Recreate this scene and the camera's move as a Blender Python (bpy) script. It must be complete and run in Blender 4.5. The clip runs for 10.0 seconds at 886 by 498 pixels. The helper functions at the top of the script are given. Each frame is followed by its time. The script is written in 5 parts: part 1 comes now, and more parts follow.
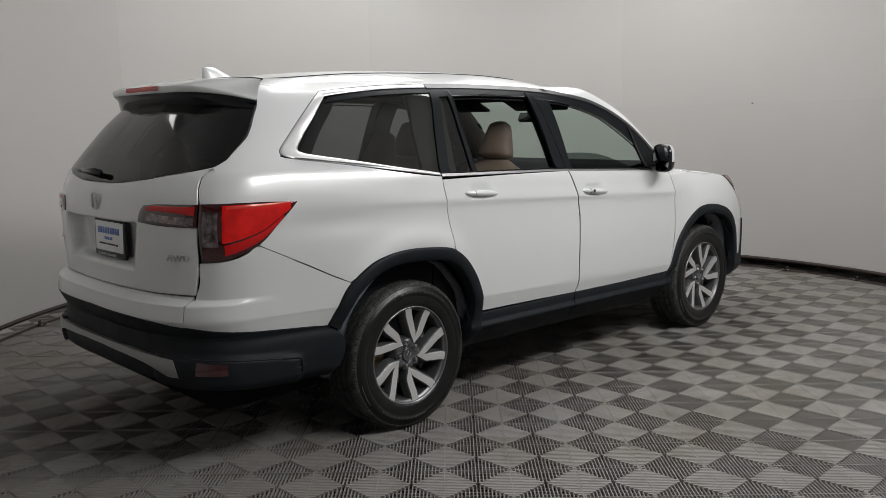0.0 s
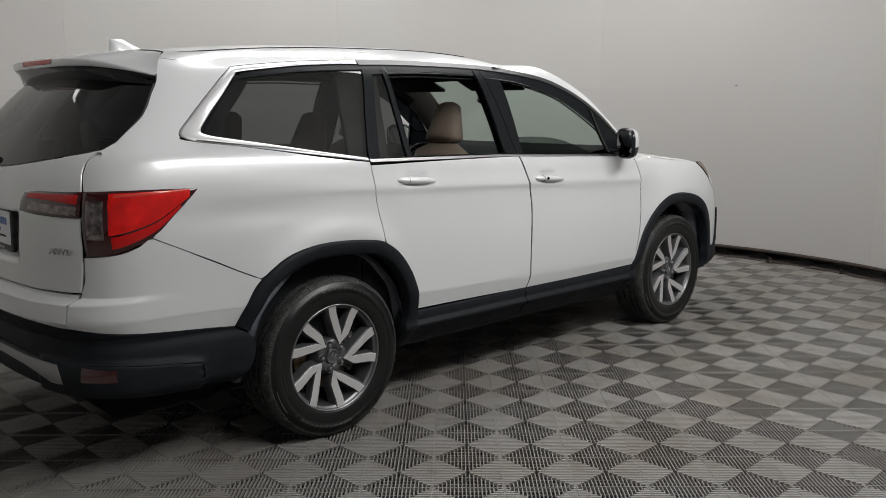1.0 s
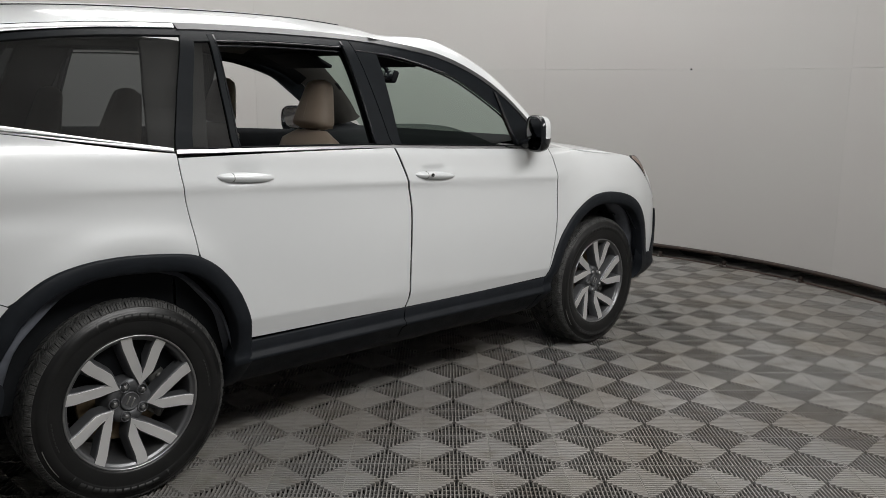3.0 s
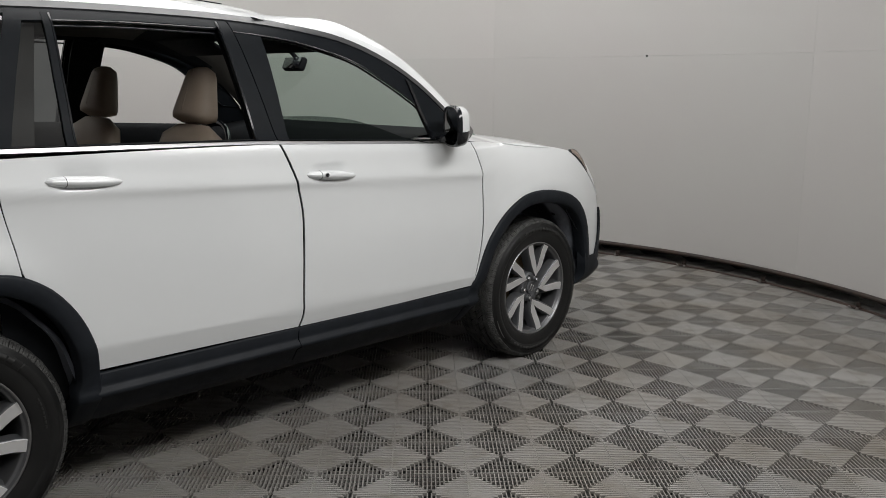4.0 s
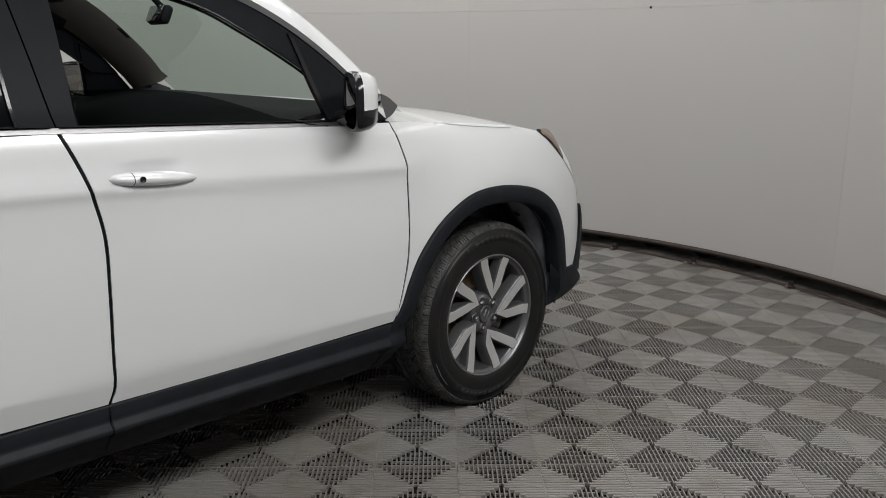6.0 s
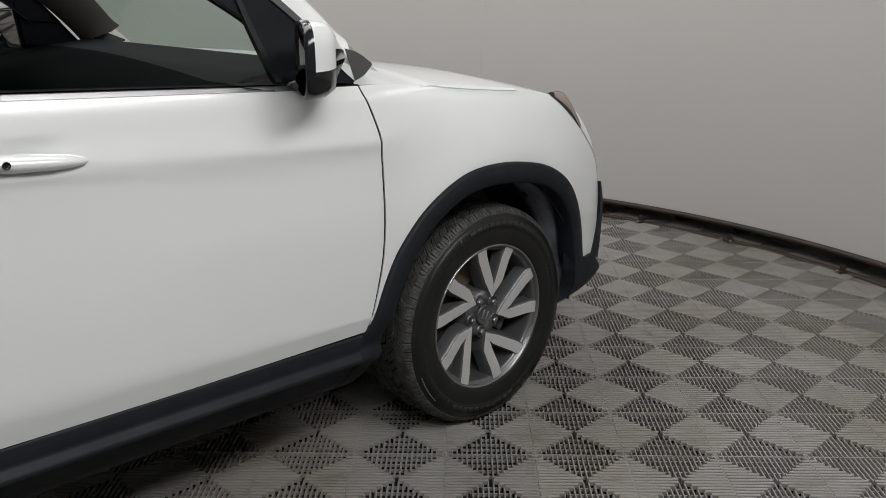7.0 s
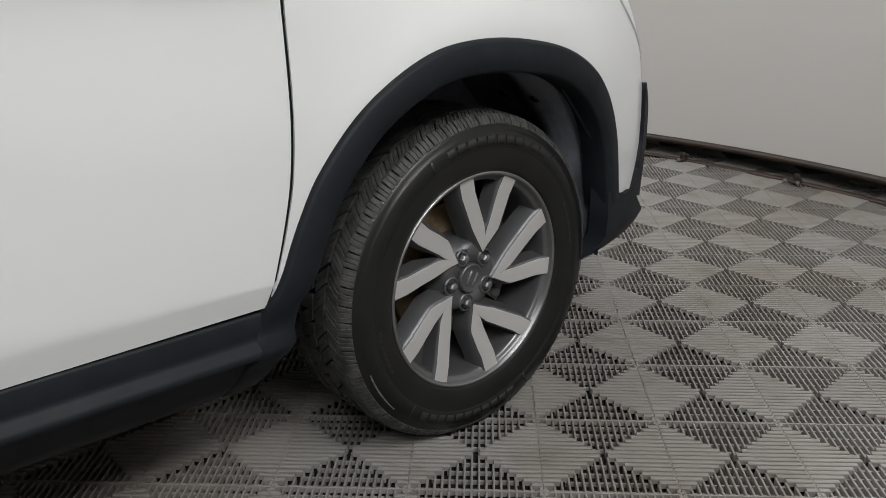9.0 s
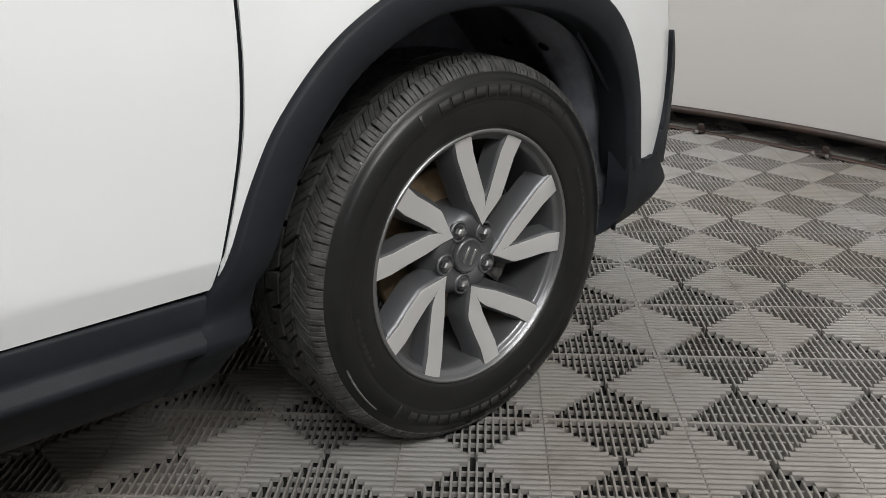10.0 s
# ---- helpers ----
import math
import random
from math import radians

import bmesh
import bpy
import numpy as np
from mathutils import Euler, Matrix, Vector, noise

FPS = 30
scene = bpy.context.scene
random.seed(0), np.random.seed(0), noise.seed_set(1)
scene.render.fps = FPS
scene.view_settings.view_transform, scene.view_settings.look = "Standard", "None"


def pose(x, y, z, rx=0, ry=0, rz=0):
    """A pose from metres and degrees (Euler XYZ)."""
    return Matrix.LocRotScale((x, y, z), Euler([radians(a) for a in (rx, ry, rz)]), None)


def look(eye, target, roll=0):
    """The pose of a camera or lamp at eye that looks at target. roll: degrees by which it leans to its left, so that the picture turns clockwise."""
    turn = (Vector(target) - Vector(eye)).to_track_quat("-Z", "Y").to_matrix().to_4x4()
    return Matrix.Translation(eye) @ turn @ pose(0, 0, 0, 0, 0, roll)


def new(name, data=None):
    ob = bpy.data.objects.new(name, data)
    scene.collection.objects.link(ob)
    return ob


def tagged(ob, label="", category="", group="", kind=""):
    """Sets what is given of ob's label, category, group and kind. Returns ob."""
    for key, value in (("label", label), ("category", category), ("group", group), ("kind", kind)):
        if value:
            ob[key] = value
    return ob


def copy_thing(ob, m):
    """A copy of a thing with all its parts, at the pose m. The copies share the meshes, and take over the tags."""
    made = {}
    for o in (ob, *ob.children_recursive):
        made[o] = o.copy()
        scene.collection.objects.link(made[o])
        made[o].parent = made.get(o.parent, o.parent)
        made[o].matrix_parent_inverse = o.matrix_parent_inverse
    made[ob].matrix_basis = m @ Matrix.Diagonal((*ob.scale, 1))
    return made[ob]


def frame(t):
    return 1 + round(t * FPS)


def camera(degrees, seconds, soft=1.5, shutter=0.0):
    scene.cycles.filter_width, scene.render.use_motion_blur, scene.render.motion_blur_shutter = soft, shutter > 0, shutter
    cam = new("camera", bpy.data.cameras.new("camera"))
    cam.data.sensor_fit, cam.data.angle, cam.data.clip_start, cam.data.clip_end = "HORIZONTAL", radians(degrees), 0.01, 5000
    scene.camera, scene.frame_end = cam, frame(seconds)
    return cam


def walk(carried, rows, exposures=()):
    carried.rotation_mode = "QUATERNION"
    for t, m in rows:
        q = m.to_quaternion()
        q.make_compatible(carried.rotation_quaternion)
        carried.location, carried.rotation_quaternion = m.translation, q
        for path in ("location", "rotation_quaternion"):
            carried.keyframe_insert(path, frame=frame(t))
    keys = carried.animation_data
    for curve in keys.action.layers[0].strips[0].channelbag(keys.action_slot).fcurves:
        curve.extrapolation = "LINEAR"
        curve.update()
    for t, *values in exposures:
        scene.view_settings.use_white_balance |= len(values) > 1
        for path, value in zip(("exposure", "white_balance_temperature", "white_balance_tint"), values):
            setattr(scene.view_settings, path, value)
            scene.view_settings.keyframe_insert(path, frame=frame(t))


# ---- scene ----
cam = camera(55.0, 10.0, soft=0.8)
PATH = [
    (0, (-2.717, -3.969, 1.519), (-1.349, -2.541, 1.219), -1.1),
    (0.5, (-2.454, -3.975, 1.522), (-1.084, -2.556, 1.19), -0.5),
    (1, (-2.214, -3.929, 1.51), (-0.855, -2.502, 1.167), -0.6),
    (1.5, (-1.977, -3.862, 1.505), (-0.587, -2.471, 1.143), 0.3),
    (2, (-1.705, -3.815, 1.502), (-0.336, -2.411, 1.108), 0.4),
    (2.2, (-1.607, -3.787, 1.519), (-0.241, -2.383, 1.115), 0.7),
    (3.5, (-0.965, -3.658, 1.471), (0.429, -2.274, 1.095), 0.1),
    (4, (-0.657, -3.595, 1.464), (0.748, -2.229, 1.067), -0.0),
    (4.5, (-0.397, -3.499, 1.463), (0.997, -2.124, 1.057), 0.1),
    (5, (-0.113, -3.347, 1.462), (1.255, -1.948, 1.05), -0.3),
    (5.5, (0.139, -3.186, 1.448), (1.509, -1.797, 1.004), -0.5),
    (6, (0.414, -3.045, 1.435), (1.783, -1.669, 0.955), -0.3),
    (6.2, (0.512, -2.985, 1.428), (1.868, -1.6, 0.934), 0.2),
    (7.3, (1.039, -2.616, 1.391), (2.338, -1.222, 0.782), -0.2),
    (7.5, (1.119, -2.559, 1.322), (2.454, -1.199, 0.718), 0.1),
    (8, (1.315, -2.417, 1.251), (2.628, -1.047, 0.62), -0.2),
    (8.5, (1.473, -2.273, 1.16), (2.746, -0.882, 0.495), -0.5),
    (9, (1.602, -2.139, 1.08), (2.852, -0.738, 0.392), -0.4),
    (9.5, (1.712, -2.041, 1.011), (2.969, -0.657, 0.301), 0.2),
    (10, (1.791, -1.962, 0.967), (3.022, -0.565, 0.238), -0.3),
]
walk(cam, [(t, look(eye, target, roll)) for t, eye, target, roll in PATH], [(0, -0.06), (5, -0.06), (7.5, 0.0), (8.5, .16), (9, .26), (9.5, .55), (10, .60)])


# ---- world and light ----
world = bpy.data.worlds.new("world")
scene.world = world
world.use_nodes = True
world.node_tree.nodes["Background"].inputs[0].default_value = (0.55, 0.57, 0.6, 1)
world.node_tree.nodes["Background"].inputs[1].default_value = 0.05

HALL_C = (1.63, -0.20)     # centre of the round booth
HALL_R = 3.755
WALL_H = 3.3
CEIL_H = 3.9


def lamp(name, place, aim, sx, sy, watts, colour=(1, 0.99, 0.975)):
    data = bpy.data.lights.new(name, "AREA")
    data.shape, data.size, data.size_y, data.energy, data.color = "RECTANGLE", sx, sy, watts, colour
    ob = new(name, data)
    ob.matrix_world = look(place, aim)
    return ob


# unseen area lamps, added and aimed for brightness: place, aim, size, watts
ADDED_LAMPS = [
    ((1.1, -4.0, 3.6), (0.9, -0.9, 0.6), 3.6, 0.9, 140),
    ((2.9, -3.7, 3.65), (2.7, -1.0, 0.4), 2.2, 0.9, 45),
    ((1.6, 0.0, 3.8), (1.6, 0.001, 0), 3.0, 1.4, 70),
    ((4.0, 0.6, 3.75), (3.2, -0.8, 0.0), 1.8, 1.2, 47),
    ((2.2, 2.2, 3.8), (2.2, 2.201, 0), 2.2, 0.8, 40),
    ((-3.6, 0.8, 3.5), (-1.2, -0.1, 0.6), 2.4, 1.6, 205),
    ((-1.6, 2.6, 3.4), (0.2, 0.3, 0.8), 2.4, 0.8, 26),
]
for place, aim, sx, sy, w in ADDED_LAMPS:
    lamp("added_area_light", place, aim, sx, sy, w)


# ---- materials ----
def rgb(h):
    return tuple(((int(h[i:i + 2], 16) / 255 + 0.055) / 1.055) ** 2.4 for i in (0, 2, 4))


def mat(name, colour, rough=0.5, metal=0.0, coat=0.0, spec=0.5, var=0.0, scale=8.0, bump=0.0, bscale=60.0, rvar=0.0, second=None, transmission=0.0):
    m = bpy.data.materials.new(name)
    m.use_nodes = True
    nt = m.node_tree
    b = nt.nodes["Principled BSDF"]
    b.inputs["Base Color"].default_value = (*colour, 1)
    b.inputs["Roughness"].default_value = rough
    b.inputs["Metallic"].default_value = metal
    b.inputs["Coat Weight"].default_value = coat
    b.inputs["Coat Roughness"].default_value = 0.06
    b.inputs["Specular IOR Level"].default_value = spec
    b.inputs["Transmission Weight"].default_value = transmission
    tc = nt.nodes.new("ShaderNodeTexCoord")
    if var or second or rvar:
        n = nt.nodes.new("ShaderNodeTexNoise")
        n.inputs["Scale"].default_value, n.inputs["Detail"].default_value, n.inputs["Roughness"].default_value = scale, 6, 0.62
        nt.links.new(tc.outputs["Object"], n.inputs["Vector"])
        if var or second:
            mix = nt.nodes.new("ShaderNodeMix")
            mix.data_type = "RGBA"
            c2 = second or tuple(c * (1 - var) for c in colour)
            ramp = nt.nodes.new("ShaderNodeValToRGB")
            ramp.color_ramp.elements[0].position, ramp.color_ramp.elements[1].position = 0.35, 0.7
            nt.links.new(n.outputs["Fac"], ramp.inputs["Fac"])
            nt.links.new(ramp.outputs["Color"], mix.inputs["Factor"])
            mix.inputs["A"].default_value, mix.inputs["B"].default_value = (*colour, 1), (*c2, 1)
            nt.links.new(mix.outputs["Result"], b.inputs["Base Color"])
        if rvar:
            mr = nt.nodes.new("ShaderNodeMapRange")
            mr.inputs["To Min"].default_value, mr.inputs["To Max"].default_value = max(0.02, rough - rvar), min(1, rough + rvar)
            nt.links.new(n.outputs["Fac"], mr.inputs["Value"])
            nt.links.new(mr.outputs["Result"], b.inputs["Roughness"])
    if bump:
        n2 = nt.nodes.new("ShaderNodeTexNoise")
        n2.inputs["Scale"].default_value, n2.inputs["Detail"].default_value = bscale, 3
        nt.links.new(tc.outputs["Object"], n2.inputs["Vector"])
        bp = nt.nodes.new("ShaderNodeBump")
        bp.inputs["Strength"].default_value, bp.inputs["Distance"].default_value = bump, 0.002
        nt.links.new(n2.outputs["Fac"], bp.inputs["Height"])
        nt.links.new(bp.outputs["Normal"], b.inputs["Normal"])
    return m


def glass(name, tint, rough=0.0, base=0.05, share=0.85):
    """Thin sheet glass: tinted see-through with a mirror share by angle."""
    m = bpy.data.materials.new(name)
    m.use_nodes = True
    nt = m.node_tree
    nt.nodes.clear()
    out = nt.nodes.new("ShaderNodeOutputMaterial")
    tr = nt.nodes.new("ShaderNodeBsdfTransparent")
    gl = nt.nodes.new("ShaderNodeBsdfGlossy")
    lw = nt.nodes.new("ShaderNodeLayerWeight")
    lw.inputs[0].default_value = 0.5
    pw = nt.nodes.new("ShaderNodeMath")
    pw.operation = "POWER"
    pw.inputs[1].default_value = 4.0
    ma = nt.nodes.new("ShaderNodeMath")
    ma.operation = "MULTIPLY_ADD"
    ma.inputs[1].default_value, ma.inputs[2].default_value = share, base
    nt.links.new(lw.outputs["Facing"], pw.inputs[0])
    nt.links.new(pw.outputs[0], ma.inputs[0])
    mx = nt.nodes.new("ShaderNodeMixShader")
    tr.inputs[0].default_value = (*tint, 1)
    gl.inputs["Roughness"].default_value = rough
    nt.links.new(ma.outputs[0], mx.inputs[0])
    nt.links.new(tr.outputs[0], mx.inputs[1])
    nt.links.new(gl.outputs[0], mx.inputs[2])
    nt.links.new(mx.outputs[0], out.inputs[0])
    return m


PAINT = mat("pearl_white_paint", (0.685, 0.700, 0.706), 0.30, 0.12, 0.8, 0.5, var=0.03, scale=2.0)
BLACKP = mat("textured_black_plastic", (0.0108, 0.0132, 0.0170), 0.55, spec=0.2, var=0.3, scale=14, bump=0.15, bscale=700, rvar=0.1)
GLOSSB = mat("gloss_black", (0.008, 0.009, 0.011), 0.14)
FRAMEB = mat("satin_black_trim", (0.007, 0.0085, 0.0105), 0.45, spec=0.08, var=0.2, scale=20)
CHROME = mat("satin_chrome", (0.78, 0.78, 0.79), 0.36, 0.9)
MIRRORC = mat("mirror_silver", (0.80, 0.81, 0.82), 0.02, 1.0)
RUBBER = mat("tyre_rubber", (0.0118, 0.0120, 0.0121), 0.33, spec=0.34, var=0.4, scale=9, bump=0.1, bscale=300, rvar=0.12)
TREAD = mat("dusty_tread_rubber", (0.064, 0.064, 0.062), 0.62, spec=0.4, var=0.75, scale=34, bump=0.7, bscale=150)
RUBLET = mat("raised_tyre_lettering", (0.020, 0.020, 0.0195), 0.5, spec=0.4, var=0.3, scale=30)
ALLOY = mat("machined_alloy", (0.84, 0.84, 0.84), 0.46, 0.8, rvar=0.08, scale=30)
DARKAL = mat("dark_grey_alloy", (0.125, 0.128, 0.134), 0.44, 0.7, rvar=0.1, scale=20)
STEEL = mat("steel", (0.5, 0.5, 0.5), 0.35, 1.0)
RUST = mat("rusty_brake_disc", (0.36, 0.28, 0.18), 0.45, 0.6, second=(0.16, 0.10, 0.05), scale=14)
LINER = mat("wheel_liner", (0.150, 0.160, 0.188), 0.6, var=0.5, scale=10, bump=0.4, bscale=120)
LEATHER = mat("beige_leather", (0.36, 0.29, 0.23), 0.5, var=0.12, scale=6, bump=0.12, bscale=450)
DARKIN = mat("dark_interior", (0.011, 0.012, 0.0135), 0.75, spec=0.06, var=0.3, scale=12)
PILLARD = mat("dark_brown_pillar_trim", (0.030, 0.027, 0.023), 0.85, var=0.2, scale=20)
PILLARL = mat("grey_beige_pillar_trim", (0.085, 0.080, 0.072), 0.8, var=0.15, scale=20)
LINING = mat("headlining_cloth", (0.06, 0.057, 0.052), 0.9, var=0.15, scale=20)
PRIVACY = glass("privacy_glass", (0.165, 0.175, 0.178), base=0.13)
REARG = glass("rear_privacy_glass", (0.05, 0.054, 0.057), 0.07, base=0.055)
DUSTYG = glass("dusty_glass", (0.30, 0.33, 0.32), 0.3, base=0.0, share=0.0)
GREENG = glass("windscreen_glass", (0.48, 0.57, 0.52), base=0.02, share=0.2)
REDL = mat("red_lamp_lens", (0.45, 0.005, 0.005), 0.2, spec=0.3, coat=0.5)
REDB = mat("bright_red_lamp_lens", (0.80, 0.010, 0.007), 0.25, spec=0.3, coat=0.5, second=(0.34, 0.004, 0.004), scale=7)
DARKRED = mat("dark_red_lamp_lens", (0.035, 0.002, 0.003), 0.06, coat=1.0)
CLEARL = mat("clear_lamp_lens", (0.30, 0.26, 0.26), 0.12, 0.85, coat=1.0, second=(0.03, 0.015, 0.015), scale=38)
SILVERP = mat("silver_paint", (0.34, 0.34, 0.335), 0.32, 0.7, rvar=0.08, scale=20)
PLATEW = mat("plate_white", (0.78, 0.79, 0.82), 0.4)
PLATEB = mat("plate_blue_print", (0.12, 0.2, 0.5), 0.4)
TILE = mat("grey_plastic_tile", (0.165, 0.158, 0.150), 0.5, spec=0.25)


def weather_tile():
    """Stains and dust that run on over the tiles, and a slight change from tile to tile."""
    nt = TILE.node_tree
    b = nt.nodes["Principled BSDF"]
    geo = nt.nodes.new("ShaderNodeNewGeometry")
    info = nt.nodes.new("ShaderNodeObjectInfo")
    big, fine = nt.nodes.new("ShaderNodeTexNoise"), nt.nodes.new("ShaderNodeTexNoise")
    for n, sc, de in ((big, 1.3, 5), (fine, 9.0, 7)):
        n.inputs["Scale"].default_value, n.inputs["Detail"].default_value = sc, de
        nt.links.new(geo.outputs["Position"], n.inputs["Vector"])
    r1, r2 = nt.nodes.new("ShaderNodeValToRGB"), nt.nodes.new("ShaderNodeValToRGB")
    r1.color_ramp.elements[0].position, r1.color_ramp.elements[1].position = 0.42, 0.72
    r2.color_ramp.elements[0].position, r2.color_ramp.elements[1].position = 0.55, 0.80
    nt.links.new(big.outputs["Fac"], r1.inputs["Fac"])
    nt.links.new(fine.outputs["Fac"], r2.inputs["Fac"])
    m1, m2 = nt.nodes.new("ShaderNodeMix"), nt.nodes.new("ShaderNodeMix")
    for m in (m1, m2):
        m.data_type = "RGBA"
    m1.inputs["A"].default_value, m1.inputs["B"].default_value = (0.215, 0.208, 0.199, 1), (0.182, 0.165, 0.144, 1)
    m2.inputs["B"].default_value = (0.105, 0.084, 0.062, 1)
    nt.links.new(r1.outputs["Color"], m1.inputs["Factor"])
    nt.links.new(m1.outputs["Result"], m2.inputs["A"])
    half = nt.nodes.new("ShaderNodeMath")
    half.operation = "MULTIPLY"
    half.inputs[1].default_value = 0.6
    nt.links.new(r2.outputs["Color"], half.inputs[0])
    nt.links.new(half.outputs[0], m2.inputs["Factor"])
    hsv = nt.nodes.new("ShaderNodeHueSaturation")
    mr = nt.nodes.new("ShaderNodeMapRange")
    mr.inputs["To Min"].default_value, mr.inputs["To Max"].default_value = 0.93, 1.07
    nt.links.new(info.outputs["Random"], mr.inputs["Value"])
    nt.links.new(mr.outputs["Result"], hsv.inputs["Value"])
    nt.links.new(m2.outputs["Result"], hsv.inputs["Color"])
    nt.links.new(hsv.outputs["Color"], b.inputs["Base Color"])
    rr = nt.nodes.new("ShaderNodeMapRange")
    rr.inputs["To Min"].default_value, rr.inputs["To Max"].default_value = 0.5, 0.75
    nt.links.new(fine.outputs["Fac"], rr.inputs["Value"])
    nt.links.new(rr.outputs["Result"], b.inputs["Roughness"])


weather_tile()
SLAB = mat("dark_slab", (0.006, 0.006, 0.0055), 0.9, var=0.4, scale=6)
WALLM = mat("white_vinyl_wall", (0.440, 0.434, 0.418), 0.55, second=(0.433, 0.415, 0.404), scale=0.8, rvar=0.06)


def tone_sheets():
    """A slight change of tone from sheet to sheet."""
    nt = WALLM.node_tree
    b = nt.nodes["Principled BSDF"]
    info, mr, hsv = nt.nodes.new("ShaderNodeObjectInfo"), nt.nodes.new("ShaderNodeMapRange"), nt.nodes.new("ShaderNodeHueSaturation")
    mr.inputs["To Min"].default_value, mr.inputs["To Max"].default_value = 0.97, 1.03
    nt.links.new(info.outputs["Random"], mr.inputs["Value"])
    nt.links.new(mr.outputs["Result"], hsv.inputs["Value"])
    nt.links.new(b.inputs["Base Color"].links[0].from_socket, hsv.inputs["Color"])
    nt.links.new(hsv.outputs["Color"], b.inputs["Base Color"])


tone_sheets()
TUBE = mat("dark_brown_steel_tube", (0.019, 0.014, 0.012), 0.55, 0.1, var=0.4, scale=5, second=(0.034, 0.018, 0.012))
RUSTY = mat("rust_brown_steel", (0.060, 0.036, 0.027), 0.7, 0.1, second=(0.034, 0.022, 0.018), scale=6)
CEILM = mat("grey_ceiling_paint", (0.36, 0.36, 0.36), 0.8, var=0.1, scale=2)
OUTER = mat("pale_bounce_paint", (0.46, 0.455, 0.447), 0.8, var=0.1, scale=1.0)


# ---- mesh helpers ----
def link_mesh(name, bm, material, parent=None, label="", smooth=True):
    me = bpy.data.meshes.new(name)
    bm.normal_update()
    bm.to_mesh(me)
    bm.free()
    mats = material if isinstance(material, (list, tuple)) else [material]
    for m in mats:
        me.materials.append(m)
    if smooth:
        me.shade_smooth()
    ob = new(name, me)
    if parent:
        ob.parent = parent
    if label:
        tagged(ob, label)
    return ob


part = link_mesh


def empty(name, place=(0, 0, 0)):
    ob = new(name)
    ob.location = place
    return ob


def box(bm, x0, y0, z0, x1, y1, z1, bevel=0.0, m=None, index=0):
    vs = [bm.verts.new(p) for p in ((x0, y0, z0), (x1, y0, z0), (x1, y1, z0), (x0, y1, z0), (x0, y0, z1), (x1, y0, z1), (x1, y1, z1), (x0, y1, z1))]
    fs = [bm.faces.new([vs[i] for i in f]) for f in ((3, 2, 1, 0), (4, 5, 6, 7), (0, 1, 5, 4), (1, 2, 6, 5), (2, 3, 7, 6), (3, 0, 4, 7))]
    for f in fs:
        f.material_index = index
    geo = vs
    if bevel:
        es = list({e for f in fs for e in f.edges})
        r = bmesh.ops.bevel(bm, geom=es, offset=bevel, segments=2, affect="EDGES", profile=0.5)
        geo = list({v for f in r["faces"] for v in f.verts} | {v for v in vs if v.is_valid})
    if m is not None:
        for v in geo:
            v.co = m @ v.co
    return geo


def grid(bm, pts, flip=False, close_u=False, index=0):
    """A sheet of quads through pts[i][j]."""
    V = [[bm.verts.new(tuple(p)) for p in row] for row in pts]
    n = len(V)
    for i in range(n if close_u else n - 1):
        for j in range(len(V[0]) - 1):
            q = [V[i][j], V[(i + 1) % n][j], V[(i + 1) % n][j + 1], V[i][j + 1]]
            try:
                f = bm.faces.new(q[::-1] if flip else q)
                f.material_index = index
                f.smooth = True
            except ValueError:
                pass
    return V


def tube(bm, path, radius, seg=10, caps=True):
    """A round bar along a list of points; radius a number or one a point."""
    path = [Vector(p) for p in path]
    rings = []
    up = Vector((0, 0, 1))
    for i, p in enumerate(path):
        d = (path[min(i + 1, len(path) - 1)] - path[max(i - 1, 0)]).normalized()
        a = d.cross(up)
        if a.length < 1e-3:
            a = d.cross(Vector((1, 0, 0)))
        a.normalize()
        b = d.cross(a)
        r = radius[i] if isinstance(radius, (list, tuple)) else radius
        rings.append([bm.verts.new(p + a * r * math.cos(k * math.tau / seg) + b * r * math.sin(k * math.tau / seg)) for k in range(seg)])
    for r0, r1 in zip(rings, rings[1:]):
        for k in range(seg):
            bm.faces.new((r0[k], r0[(k + 1) % seg], r1[(k + 1) % seg], r1[k]))
    if caps:
        bm.faces.new(rings[0][::-1])
        bm.faces.new(rings[-1])


def lathe(bm, profile, seg=64, axis="y", centre=(0, 0, 0), index=0, shape=None):
    """Turns (radius, depth) pairs about an axis; depth runs along it."""
    pts = []
    for k in range(seg):
        a = k * math.tau / seg
        row = []
        for j, (r, d) in enumerate(profile):
            rr = r + (shape(a, j, r, d) if shape else 0)
            row.append((centre[0] + rr * math.cos(a), centre[1] + d, centre[2] + rr * math.sin(a)))
        pts.append(row)
    return grid(bm, pts, close_u=True, index=index)


def spline(pts, n=12):
    """A smooth curve through points, as an array."""
    p = np.array(pts, float)
    if len(p) == 2:
        return np.linspace(p[0], p[1], n + 1)
    p = np.vstack([2 * p[0] - p[1], p, 2 * p[-1] - p[-2]])
    t = np.linspace(0, 1, n, endpoint=False)[:, None]
    out = []
    for a, b, c, d in zip(p, p[1:], p[2:], p[3:]):
        out.append(0.5 * (2 * b + (c - a) * t + (2 * a - 5 * b + 4 * c - d) * t * t + (3 * b - a - 3 * c + d) * t ** 3))
    return np.vstack(out + [p[-2:-1]])


def even(curve, n):
    """n points at even steps along a curve."""
    c = np.array(curve, float)
    s = np.concatenate([[0], np.cumsum(np.linalg.norm(np.diff(c, axis=0), axis=1))])
    t = np.linspace(0, s[-1], n)
    return np.stack([np.interp(t, s, c[:, k]) for k in range(c.shape[1])], 1)


